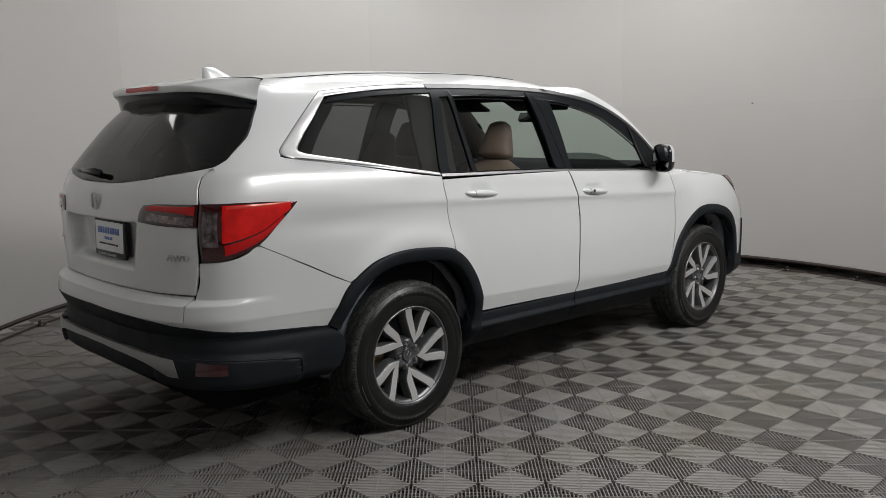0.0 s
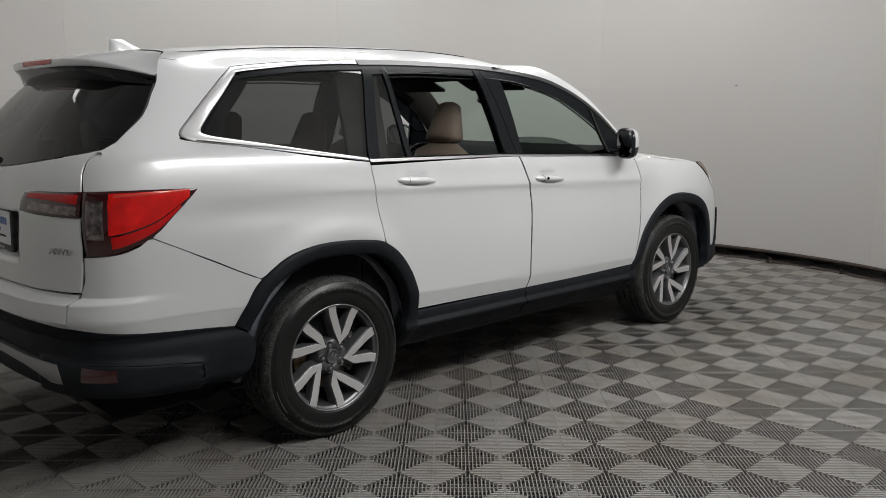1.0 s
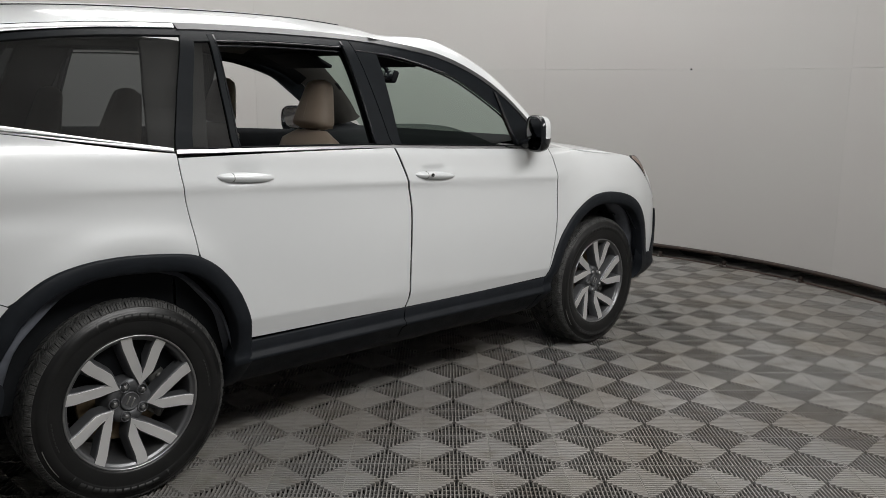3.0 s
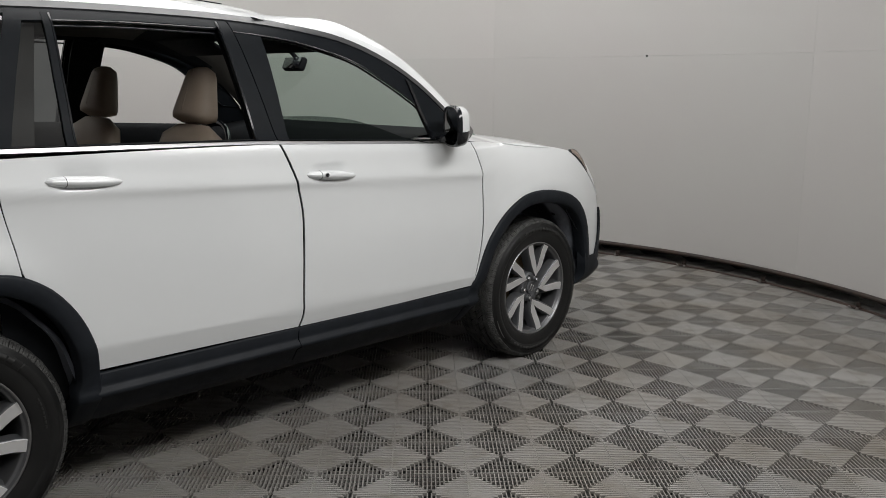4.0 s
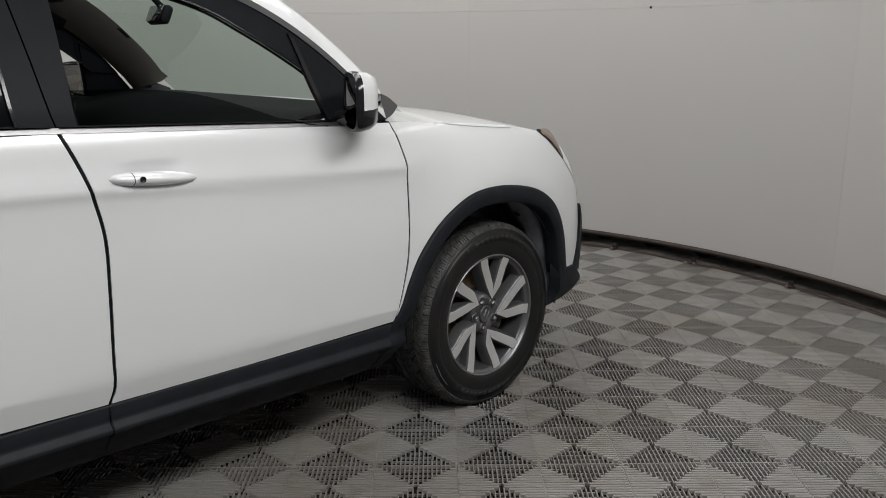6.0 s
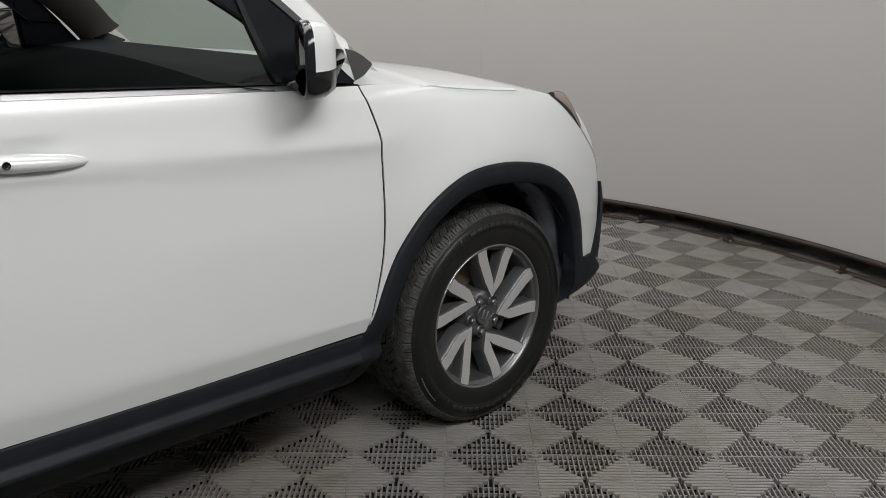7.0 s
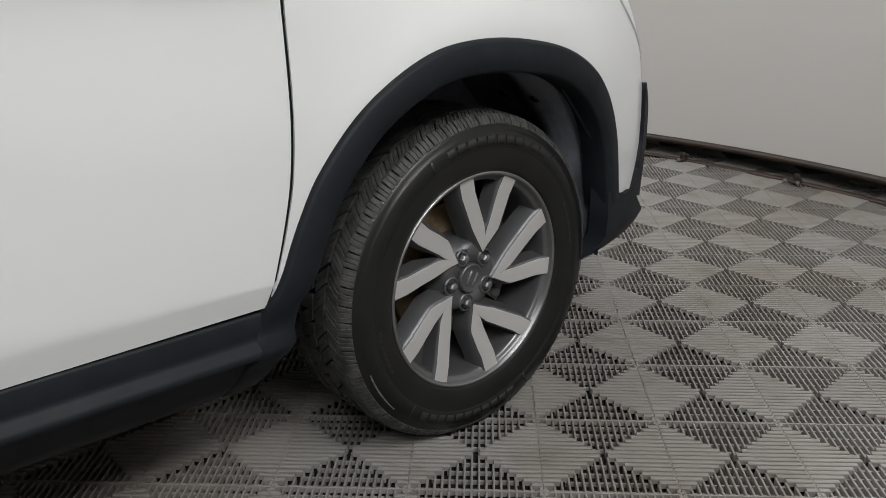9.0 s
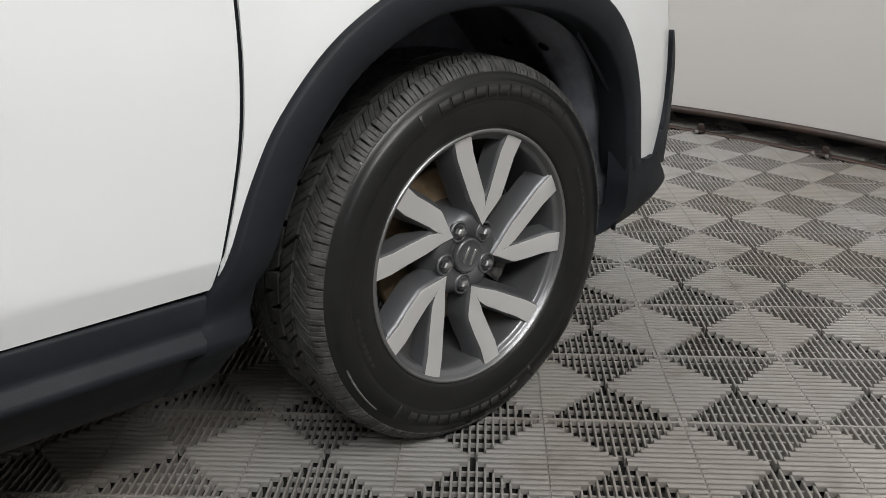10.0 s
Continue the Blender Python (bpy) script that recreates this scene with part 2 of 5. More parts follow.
def table(rows):
    c = spline(rows, 16)
    return lambda v: np.interp(v, c[:, 0], c[:, 1])


def smooth(a, b, x):
    t = np.clip((x - a) / (b - a), 0, 1)
    return t * t * (3 - 2 * t)


# ---- the room ----
def wall_point(a, r, z):
    return (HALL_C[0] + r * math.cos(a), HALL_C[1] + r * math.sin(a), z)


A0, A1 = radians(-72), radians(186)      # the booth is open towards the hall behind the camera


def build_room():
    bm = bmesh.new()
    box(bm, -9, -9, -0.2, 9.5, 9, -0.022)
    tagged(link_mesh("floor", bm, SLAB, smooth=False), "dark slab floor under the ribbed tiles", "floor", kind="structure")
    # curved wall in vinyl sheets with fine joints
    wall = tagged(empty("wall_round"), "curved white vinyl wall of a round photo booth", "wall", kind="structure")
    joints = [A0] + [radians(a) for a in (-59.1, -17.4, 24.2, 65.9, 107.6, 149.3)] + [A1]
    for a0, a1 in zip(joints, joints[1:]):
        wob = random.uniform(-0.004, 0.004)
        for z0, z1 in ((0.10, 1.6225), (1.6235, WALL_H)):
            bm = bmesh.new()
            inner, outer = [], []
            for i in range(25):
                a = a0 + 0.0001 + (a1 - a0 - 0.0002) * i / 24
                inner.append([wall_point(a, HALL_R + wob * math.sin(math.pi * i / 24) ** 2, z0 + (z1 - z0) * k / 4) for k in range(5)])
                outer.append([wall_point(a, HALL_R + 0.035, z) for z in (z0, z1)])
            grid(bm, inner, flip=True)
            grid(bm, outer)
            grid(bm, [[r[0], o[0]] for r, o in zip(inner, outer)])
            grid(bm, [[r[-1], o[-1]] for r, o in zip(inner, outer)], flip=True)
            for e in (0, -1):
                grid(bm, [[inner[e][0], outer[e][0]], [inner[e][-1], outer[e][-1]]], flip=e == 0)
            part("vinyl_sheet", bm, WALLM, wall)
    # backing behind the joints
    bm = bmesh.new()
    n = 120
    grid(bm, [[wall_point(A0 + (A1 - A0) * i / n, HALL_R + 0.05, z) for z in (0.10, WALL_H)] for i in range(n + 1)], flip=True)
    grid(bm, [[wall_point(A0 + (A1 - A0) * i / n, HALL_R + 0.06, z) for z in (0.10, WALL_H)] for i in range(n + 1)])
    part("backing", bm, WALLM, wall)
    # tube along the foot
    bm = bmesh.new()
    n = 160
    tube(bm, [wall_point(A0 + (A1 - A0) * i / n, HALL_R - 0.006, 0.092) for i in range(n + 1)], 0.017, 10)
    tagged(part("base_tube", bm, TUBE, wall), "dark brown steel tube along the wall's foot")
    # ring of angle iron on the floor
    bm = bmesh.new()
    grid(bm, [[wall_point(A0 + (A1 - A0) * i / n, r, z) for r, z in ((HALL_R - 0.030, 0.001), (HALL_R - 0.030, 0.005), (HALL_R + 0.010, 0.005), (HALL_R + 0.010, 0.001))] for i in range(n + 1)], flip=True)
    part("floor_ring", bm, RUSTY, wall, "rusty brown steel ring on the floor")
    # unseen hall behind the camera, added; its pale walls and ceiling bounce fill light
    for name, b in (("wall_south", (-9, -6.6, -0.02, 9.5, -6.4, 4.2)), ("wall_north", (-9, 8.8, -0.02, 9.5, 9, 4.2)), ("wall_west", (-6.2, -6.4, -0.02, -6.0, 8.8, 4.2)), ("wall_east", (9.3, -8.8, -0.02, 9.5, 8.8, 4.2))):
        bm = bmesh.new()
        box(bm, *b)
        tagged(link_mesh(name, bm, OUTER, smooth=False), "plain pale wall of the hall, added out of view", "wall", kind="structure")
    bm = bmesh.new()
    box(bm, -9, -9, CEIL_H, 9.5, 9, CEIL_H + 0.2)
    tagged(link_mesh("ceiling", bm, CEILM, smooth=False), "plain grey hall ceiling, added out of view", "ceiling", kind="structure")


build_room()


# ---- the car's outer surface: plan outline and cross sections ----
PLAN = spline([(-1.20, 0), (-1.195, .25), (-1.165, .5), (-1.085, .71), (-.94, .825), (-.63, .893), (-.35, .938), (0, .955), (.5, .957), (1.2, .957),
               (2, .957), (2.6, .957), (3.0, .945), (3.25, .92), (3.47, .845), (3.62, .68), (3.72, .4), (3.75, 0)], 40)
NQ = len(PLAN) - 1
DOOR = table([(.20, .90), (.30, .950), (.42, .9575), (.50, .9578), (.60, .9580), (.70, .957), (.82, .955), (.95, .9500), (1.035, .9498), (1.068, .9565), (1.085, .9550), (1.13, .945),
              (1.19, .933), (1.225, .917), (1.26, .893), (1.4, .832), (1.55, .757), (1.65, .69), (1.72, .60)])
FEND = table([(.20, .90), (.30, .945), (.42, .955), (.47, .955), (.70, .958), (.85, .955), (.95, .942), (1.03, .92), (1.08, .893), (1.13, .85), (1.2, .74), (1.72, .5)])
REAR = table([(.20, .90), (.30, .935), (.42, .950), (.55, .948), (.60, .936), (.62, .940), (.684, .9545), (.690, .9570), (.696, .9575), (.72, .9575), (.85, .957), (.95, .955), (1.04, .952), (1.085, .948), (1.13, .94), (1.19, .925), (1.225, .912),
              (1.26, .893), (1.4, .825), (1.55, .75), (1.65, .685), (1.72, .60)])
REARX = table([(.20, .16), (.30, .08), (.45, .02), (.55, .03), (.64, .038), (.72, .048), (.80, .055), (1.0, .045), (1.1, .045), (1.175, .055), (1.25, .075), (1.35, .13), (1.5, .24),
               (1.62, .36), (1.72, .44)])


def crease(x, z):
    """How far the doors tuck in below the crease that falls towards the front."""
    return .27 * np.clip(.602 - .039 * (x - .46) - z, 0, .095)


def surf(q, z):
    q, z = np.asarray(q, float), np.asarray(z, float)
    x = np.interp(q, np.arange(NQ + 1), PLAN[:, 0])
    y = np.interp(q, np.arange(NQ + 1), PLAN[:, 1])
    rake = 0.05 * (1.2 - np.clip(x, -0.7, 2.4)) * smooth(.7, 1.0, z) * (1 - smooth(1.28, 1.5, z))
    zz = z - rake
    f, r = smooth(2.2, 2.75, x), smooth(.2, -.5, x)
    w = DOOR(zz) * (1 - f) * (1 - r) + FEND(z) * f + REAR(zz) * r
    w = w - crease(x, z) * (1 - f) * (1 - r)
    d = np.hypot(x, z - .36)
    w = w + (.025 * np.exp(-((d - .575) / .078) ** 2) * smooth(.44, .52, z) * smooth(.42, .15, x) * smooth(-.62, -.35, x)
             - .014 * np.exp(-((x + .42) / .30) ** 2 - ((z - 1.075) / .055) ** 2))
    d = np.hypot(x - 2.82, z - .36)
    w = w + .010 * np.exp(-((d - .56) / .07) ** 2) * smooth(.44, .52, z) * smooth(2.30, 2.5, x) * smooth(3.3, 3.1, x)
    lip = np.interp(z, [.625, .632, .688, .697, .765, .786], [0, .010, .044, .048, .047, 0])      # bumper with its shelf
    return np.stack([x + (REARX(z) - lip * smooth(-.72, -.96, x)) * smooth(.3, -1.15, x), -y * w / .957, z + 0 * x], -1)


QS = np.linspace(0, NQ, 700)


def X(x, z):
    """Place on the side, by x and height."""
    s = surf(QS, np.full_like(QS, z))
    return (float(np.interp(x, s[:, 0], QS)), z)


def Y(y, z):
    """Place on the rear face, by distance from the middle and height."""
    k = QS < 0.35 * NQ
    s = surf(QS[k], np.full(k.sum(), z))
    return (float(np.interp(abs(y), -s[:, 1], QS[k])), z)


def Xs(*pts):
    return [X(*p) for p in pts]


def coons(bottom, right, top, left, nu, nv, gap=0.0):
    """A patch between four curves of (place, height): bottom and top run left to right, left and right upwards."""
    b, t = even(spline(bottom) if len(bottom) > 2 else bottom, 200), even(spline(top) if len(top) > 2 else top, 200)
    l, r = even(spline(left) if len(left) > 2 else left, 200), even(spline(right) if len(right) > 2 else right, 200)
    lu = np.linalg.norm(np.diff(surf(*np.array(b).T), axis=0), axis=1).sum()
    lv = max(np.linalg.norm(np.diff(surf(*np.array(l).T), axis=0), axis=1).sum(), np.linalg.norm(np.diff(surf(*np.array(r).T), axis=0), axis=1).sum())
    eu, ev = min(.2, gap / max(lu, 1e-3)), min(.2, gap / max(lv, 1e-3))
    U, Vv = np.linspace(eu, 1 - eu, nu), np.linspace(ev, 1 - ev, nv)
    k = np.linspace(0, 1, 200)
    at = lambda c, s: np.stack([np.interp(s, k, c[:, 0]), np.interp(s, k, c[:, 1])], -1)
    B, T, L, R = at(b, U)[:, None], at(t, U)[:, None], at(l, Vv)[None], at(r, Vv)[None]
    u, v = U[:, None, None], Vv[None, :, None]
    c00, c10, c01, c11 = b[0], b[-1], t[0], t[-1]
    return (1 - v) * B + v * T + (1 - u) * L + u * R - ((1 - u) * (1 - v) * c00 + u * (1 - v) * c10 + (1 - u) * v * c01 + u * v * c11)


def lay(bm, qz, side=1, out=0.0, depth=0.014, push=None, index=0, edge=True, crown=0.0):
    """Lays a patch on the car's surface; side 1 is the right. The rim is folded inwards by depth."""
    p = surf(qz[..., 0], qz[..., 1])
    du, dv = np.gradient(p, axis=0), np.gradient(p, axis=1)
    n = np.cross(du, dv)
    n /= np.maximum(np.linalg.norm(n, axis=-1, keepdims=True), 1e-9)
    o = np.full(p.shape[:2], out, float)
    if crown:
        a, b = np.linspace(0, 1, p.shape[0])[:, None], np.linspace(0, 1, p.shape[1])[None]
        o = o + crown * (4 * a * (1 - a) * 4 * b * (1 - b)) ** 0.35
    if push:
        o = o + push(p)
    p = p + n * o[..., None]
    m = np.array([1, side, 1])
    grid(bm, p * m, flip=side < 0, index=index)
    if edge and depth:
        rim = [(i, 0) for i in range(p.shape[0])] + [(p.shape[0] - 1, j) for j in range(1, p.shape[1])] + [(i, p.shape[1] - 1) for i in range(p.shape[0] - 2, -1, -1)] + [(0, j) for j in range(p.shape[1] - 2, -1, -1)]
        ring = [[p[i, j] * m, (p[i, j] - n[i, j] * depth) * m] for i, j in rim]
        grid(bm, ring, flip=side > 0, index=index)
    return p * m


def panel(name, patches, material, parent, side=1, label="", **kw):
    bm = bmesh.new()
    for qz in patches:
        lay(bm, qz, side, **kw)
    return part(name, bm, material, parent, label)


# lines of the body side, (x, z)
SEAM1 = [(.192, 1.243), (.202, 1.12), (.228, .97), (.240, .872)]
ARCH_R = [(-.503, .612), (-.459, .699), (-.403, .785), (-.296, .865), (-.185, .900), (-.070, .910), (.051, .905), (.180, .890), (.248, .868), (.330, .812), (.401, .722), (.444, .616), (.459, .51)]
SEAM2 = [(1.215, 1.217), (1.258, 1.10), (1.290, .96), (1.287, .81), (1.277, .62), (1.275, .545), (1.262, .497)]
SEAM3 = [(2.290, 1.168), (2.328, 1.03), (2.334, .87), (2.326, .73), (2.305, .627), (2.262, .487)]
ARCH_F = [(2.260, .484), (2.284, .519), (2.329, .62), (2.383, .711), (2.477, .806), (2.606, .872), (2.726, .893), (2.874, .885), (3.034, .847), (3.152, .768), (3.228, .647), (3.271, .477)]
BELT = lambda x: float(np.interp(x, [.18, 1.1, 2.08, 2.3], [1.245, 1.222, 1.172, 1.16]))
DLO = spline([(-.315, 1.655), (-.009, 1.684), (.362, 1.703), (.75, 1.706), (1.168, 1.695), (1.453, 1.667), (1.725, 1.612), (1.966, 1.495), (2.173, 1.33), (2.29, 1.205)], 12)
TOPZ = lambda x: float(np.interp(x, DLO[:, 0], DLO[:, 1]))

NOSE = [(3.271, .475), (3.31, .466), (3.350, .465), (3.392, .55), (3.402, .62), (3.388, .72), (3.345, .83), (3.240, .948)]

car = tagged(empty("car"), "pearl white seven-seat SUV parked on ribbed grey tiles, two windows down", "car")


def s_front(curve, x, hub):
    """Whether this end of an arch meets a bumper and not the sill."""
    return (x > hub[0]) == (curve is ARCH_F)


def build_side(s):
    """Panels, glass and trim of one flank."""
    def cups(p):
        """Shallow cups behind the door handles."""
        o = np.zeros(p.shape[:2])
        for xc, zc in ((.448, 1.153), (1.424, 1.096)):
            o -= .0105 * np.exp(-((p[..., 0] - xc) / .072) ** 4 - ((p[..., 2] - zc) / .030) ** 4)
        return o
    # doors
    panel("rear_door", [coons(Xs((.459, .512), (.86, .506), (1.262, .497)), Xs(*SEAM2[::-1]), Xs((.192, BELT(.192) + .003), (.7, BELT(.7) + .003), (1.215, BELT(1.215) + .003)), Xs(*(SEAM1[:3] + ARCH_R[8:])[::-1]), 100, 110, .0042)], PAINT, car, s, depth=.005, push=cups)
    panel("front_door", [coons(Xs((1.262, .497), (1.75, .487), (2.260, .484)), Xs(*SEAM3[::-1]), Xs((1.215, BELT(1.215) + .003), (1.7, BELT(1.7) + .003), (2.290, BELT(2.290) + .003)), Xs(*SEAM2[::-1]), 100, 110, .0042)], PAINT, car, s, depth=.005, push=cups)
    # rear quarter
    seam_tg = [Y(.727, .93), Y(.731, 1.09), Y(.728, 1.19), Y(.702, 1.30), X(-.862, 1.37), X(-.735, 1.468), X(-.668, 1.56), X(-.628, 1.62), X(-.604, 1.70)]
    a1 = coons(Xs((-.623, .916), (-.5, .852), (-.43, .817), (-.398, .802)) + Xs(*ARCH_R[3:9]), Xs(*SEAM1[::-1]), Xs((-.623, 1.367), (-.266, 1.314), (.192, 1.245)), Xs((-.623, .915), (-.623, 1.367)), 70, 40)
    a2 = coons([Y(.730, 1.192), X(-.85, 1.191), X(-.623, 1.186)], Xs((-.623, 1.186), (-.623, 1.367)), [X(-.862, 1.37), X(-.75, 1.372), X(-.623, 1.367)], [Y(.730, 1.192), Y(.702, 1.30), X(-.862, 1.37)], 24, 20)
    a3 = coons(Xs((-.804, 1.006), (-.7, .953), (-.623, .915)), Xs((-.623, .915), (-.623, 1.184)), Xs((-.804, 1.008), (-.70, 1.105), (-.623, 1.184)), Xs((-.804, 1.006), (-.804, 1.008)), 24, 16)
    b1 = coons([X(-.862, 1.37), X(-.75, 1.372), X(-.623, 1.367)], Xs((-.623, 1.367), (-.632, 1.390), (-.481, 1.528), (-.315, 1.655)), [X(-.604, 1.70), X(-.45, 1.680), X(-.315, 1.657)],
               seam_tg[4:], 30, 40)
    panel("rear_quarter_panel", [a1, a2, a3, b1], PAINT, car, s, depth=.004)
    bm = bmesh.new()
    path = [surf(*q) for q in even(spline(seam_tg), 50)]
    tube(bm, [(p[0] + .004, s * (p[1] + .004), p[2] - .001) for p in path], .0045, 6)
    part("tailgate_seal", bm, FRAMEB, car)
    # front fender
    panel("front_fender", [coons(Xs(*ARCH_F), Xs(*NOSE), Xs((2.290, 1.168), (2.45, 1.155), (2.75, 1.115), (3.102, 1.074), (3.18, 1.02), (3.240, .948)), Xs(*SEAM3[::-1]), 70, 60, .0028)], PAINT, car, s, depth=.005)
    # bumper, painted upper part
    black = [Y(.69, .672), X(-.976, .65), X(-.776, .63), X(-.503, .612)]
    bp1 = coons(black, Xs(*ARCH_R[:3]) + [X(-.398, .797)], [Y(.729, .944), X(-.93, .952), X(-.86, .975), X(-.808, 1.003), X(-.70, .951), X(-.623, .910), X(-.5, .846), X(-.398, .796)], [Y(.69, .672), Y(.70, .785), Y(.722, .86), Y(.729, .944)], 60, 64, .001)
    panel("bumper_corner", [bp1], PAINT, car, s)
    # cladding round the wheels: a proud band with a rounded lip
    for curve, name in ((ARCH_R, "rear_arch_cladding"), (ARCH_F, "front_arch_cladding")):
        c = even(spline(curve + [(.462, .40), (.452, .30)] if curve is ARCH_R else [(2.205, .300), (2.234, .395)] + curve), 84)
        hub = (0, .36) if curve is ARCH_R else (2.82, .36)
        bm = bmesh.new()
        rows = []
        for x, z in c:
            d = math.hypot(x - hub[0], z - hub[1])
            ix, iz = hub[0] + (x - hub[0]) * (d - .062) / d, hub[1] + (z - hub[1]) * (d - .062) / d
            sill = 0 if s_front(curve, x, hub) else float(smooth(.52, .44, z))
            ix += (x + (.078 if curve is ARCH_F else -.078) - ix) * sill
            iz += (z - iz) * sill
            row = []
            for f, o in ((-.10, -.004), (-.06, .0055), (.0, .0095), (.06, .012), (.5, .013), (.9, .011), (1, .004), (1, -.06)):
                px, pz = x + (ix - x) * f, z + (iz - z) * f
                p = surf(*X(px, pz))
                low = 1 - float(smooth(.44, .50, pz))
                yb = float(np.interp(pz - (.028 if curve is ARCH_R else 0), [.270, .295, .300, .334, .372, .399, .407, .414, .426, .438, .474, .51], [.82, .858, .862, .896, .926, .9560, .959, .956, .945, .942, .9485, .958])) - .0115 - (.0138 if curve is ARCH_R else .0025)
                if s_front(curve, x, hub):
                    low = 0
                row.append((p[0], s * (p[1] * (1 - low) - yb * low - o), p[2]))
            rows.append(row)
        grid(bm, rows, flip=s < 0)
        part(name, bm, BLACKP, car)
        # liner of the wheel housing
        bm = bmesh.new()
        rows = []
        for k in range(45):
            a = radians(-9 + 196 * k / 44)
            wide = .408 if math.cos(a) > 0 else (.512 if curve is ARCH_F else .458)
            r = .470 + (wide - .470) * math.cos(a) ** 2 + .003 * math.sin(13 * a)
            zl = hub[1] + .03 + r * math.sin(a) * .98
            yo = .905 if curve is ARCH_F and math.cos(a) > 0 else float(np.interp(zl, [.30, .48], [.79, .905]))
            steps = ((yo + .004, -.004), (yo - .012, 0), (yo - .013, .013), (yo - .055, .013), (yo - .056, 0), (yo - .105, 0), (yo - .107, -.009), (yo - .15, -.009), (yo - .152, 0), (.66, .004), (.60, 0), (.55, 0))
            rows.append([(hub[0] + (r + dr) * math.cos(a), s * -y, hub[1] + .03 + (r + dr) * math.sin(a) * .98) for y, dr in steps])
        grid(bm, rows, flip=s > 0)
        mid = [[(hub[0], s * -.55, hub[1]) for _ in rows], [r[-1] for r in rows]]
        grid(bm, mid, flip=s > 0)
        liner = part("wheel_liner", bm, LINER, car, smooth=False)
        for a in (-2, 24, 52, 83, 118, 150):
            t = radians(a)
            wide = .408 if math.cos(t) > 0 else (.512 if curve is ARCH_F else .458)
            r = .470 + (wide - .470) * math.cos(t) ** 2 + .003 * math.sin(13 * t)
            for yc in (.80, .70):
                bm = bmesh.new()
                lathe(bm, [(.013, .0), (.012, -.0035), (.007, -.004), (.006, -.0015), (0, -.0015)], 14)
                ob = part("clip", bm, GLOSSB, liner)
                ob.matrix_basis = Matrix.Translation((hub[0] + (r - .012) * math.cos(t), s * -yc, hub[1] + .03 + (r - .012) * math.sin(t) * .98)) @ Vector((-math.cos(t), 0, -math.sin(t))).to_track_quat("-Y", "Z").to_matrix().to_4x4()
    # sill cladding: recessed band, ledge that stands out, tucked foot
    bm = bmesh.new()
    rows = []
    prof = ((.930, -.002), (.9450, -.004), (.9485, -.010), (.9420, -.046), (.9425, -.053), (.9450, -.058), (.9560, -.070), (.9590, -.077), (.9560, -.085), (.9300, -.100), (.896, -.150), (.862, -.184), (.82, -.207), (.70, -.214))
    for x in np.linspace(.452, 2.263, 40):
        zt = .512 - .015 * (x - .46)
        lean = .30 * float(smooth(1.7, 2.25, x))
        in_by = float(crease(x, zt)) - .009
        rows.append([(x + lean * dz, s * -(y - in_by), zt + dz) for y, dz in prof])
    grid(bm, rows, flip=s < 0)
    sill = part("sill_cladding", bm, BLACKP, car, "textured black sill cladding")
    bm = bmesh.new()
    zt = .512 - .015 * .80
    tube(bm, [(1.262, s * -(y + .0095 - float(crease(1.262, zt))), zt + dz) for y, dz in prof[2:11]], .003, 5)
    part("sill_joint", bm, FRAMEB, sill)
    # black tubes behind the door gaps, standing in for their shade
    for name, line in (("door_gap_backing", SEAM1 + ARCH_R[8:10]), ("door_gap_backing", SEAM2), ("door_gap_backing", SEAM3)):
        bm = bmesh.new()
        path = []
        for x, z in even(spline(line), 40):
            p = surf(*X(x, z))
            path.append((p[0], s * (p[1] + .0085), p[2]))
        tube(bm, path, .0065, 6)
        part(name, bm, FRAMEB, car)
    # black strip laid over the bumper seam in place of a shaded gap
    bm = bmesh.new()
    rows = []
    for x, z in even(spline([(-.806, 1.0045), (-.70, .952), (-.623, .9125), (-.5, .849), (-.398, .799)]), 40):
        p, o = surf(*X(x, z - .0016)), surf(*X(x, z + .0016))
        rows.append([(p[0], s * (p[1] - .0006), p[2]), (o[0], s * (o[1] - .0006), o[2])])
    grid(bm, rows, flip=s < 0)
    part("bumper_gap_strip", bm, FRAMEB, car)
    # windows: bright trims
    def strip(name, lo, hi, material, n=40, out=.002, label="", depth=.01):
        q = coons(Xs(*lo), Xs(lo[-1], hi[-1]), Xs(*hi), Xs(lo[0], hi[0]), n, 4)
        return panel(name, [q], material, car, s, label, out=out, depth=depth)
    strip("belt_trim", [(x, BELT(x) - .002) for x in (.196, .7, 1.1, 1.6, 2.1)], [(x, BELT(x) + .011) for x in (.196, .7, 1.1, 1.6, 2.1)], mat_trim, 40)
    xs = np.linspace(.366, 2.24, 14)
    strip("roof_trim", [(x, TOPZ(x) - .020) for x in xs], [(x, TOPZ(x) + .004) for x in xs], ROOFTRIM, 80)
    outer = spline([(.186, 1.248), (-.05, 1.283), (-.30, 1.321), (-.54, 1.356), (-.612, 1.370), (-.632, 1.396), (-.56, 1.460), (-.45, 1.556), (-.335, 1.648), (-.28, 1.666), (-.01, 1.690), (.18, 1.700), (.362, 1.706)], 8)
    inner = spline([(.186, 1.262), (-.05, 1.300), (-.28, 1.340), (-.46, 1.371), (-.528, 1.386), (-.545, 1.404), (-.495, 1.455), (-.405, 1.540), (-.318, 1.624), (-.275, 1.643), (-.01, 1.671), (.18, 1.682), (.356, 1.688)], 8)
    bm = bmesh.new()
    rows = []
    for a, b in zip(outer, inner):
        row = []
        for f, o in ((-.02, -.008), (0, .0015), (.15, .0045), (.85, .0045), (1, .001), (1.02, -.008)):
            p = surf(*X(*(a + (b - a) * f)))
            row.append((p[0], s * (p[1] - o), p[2]))
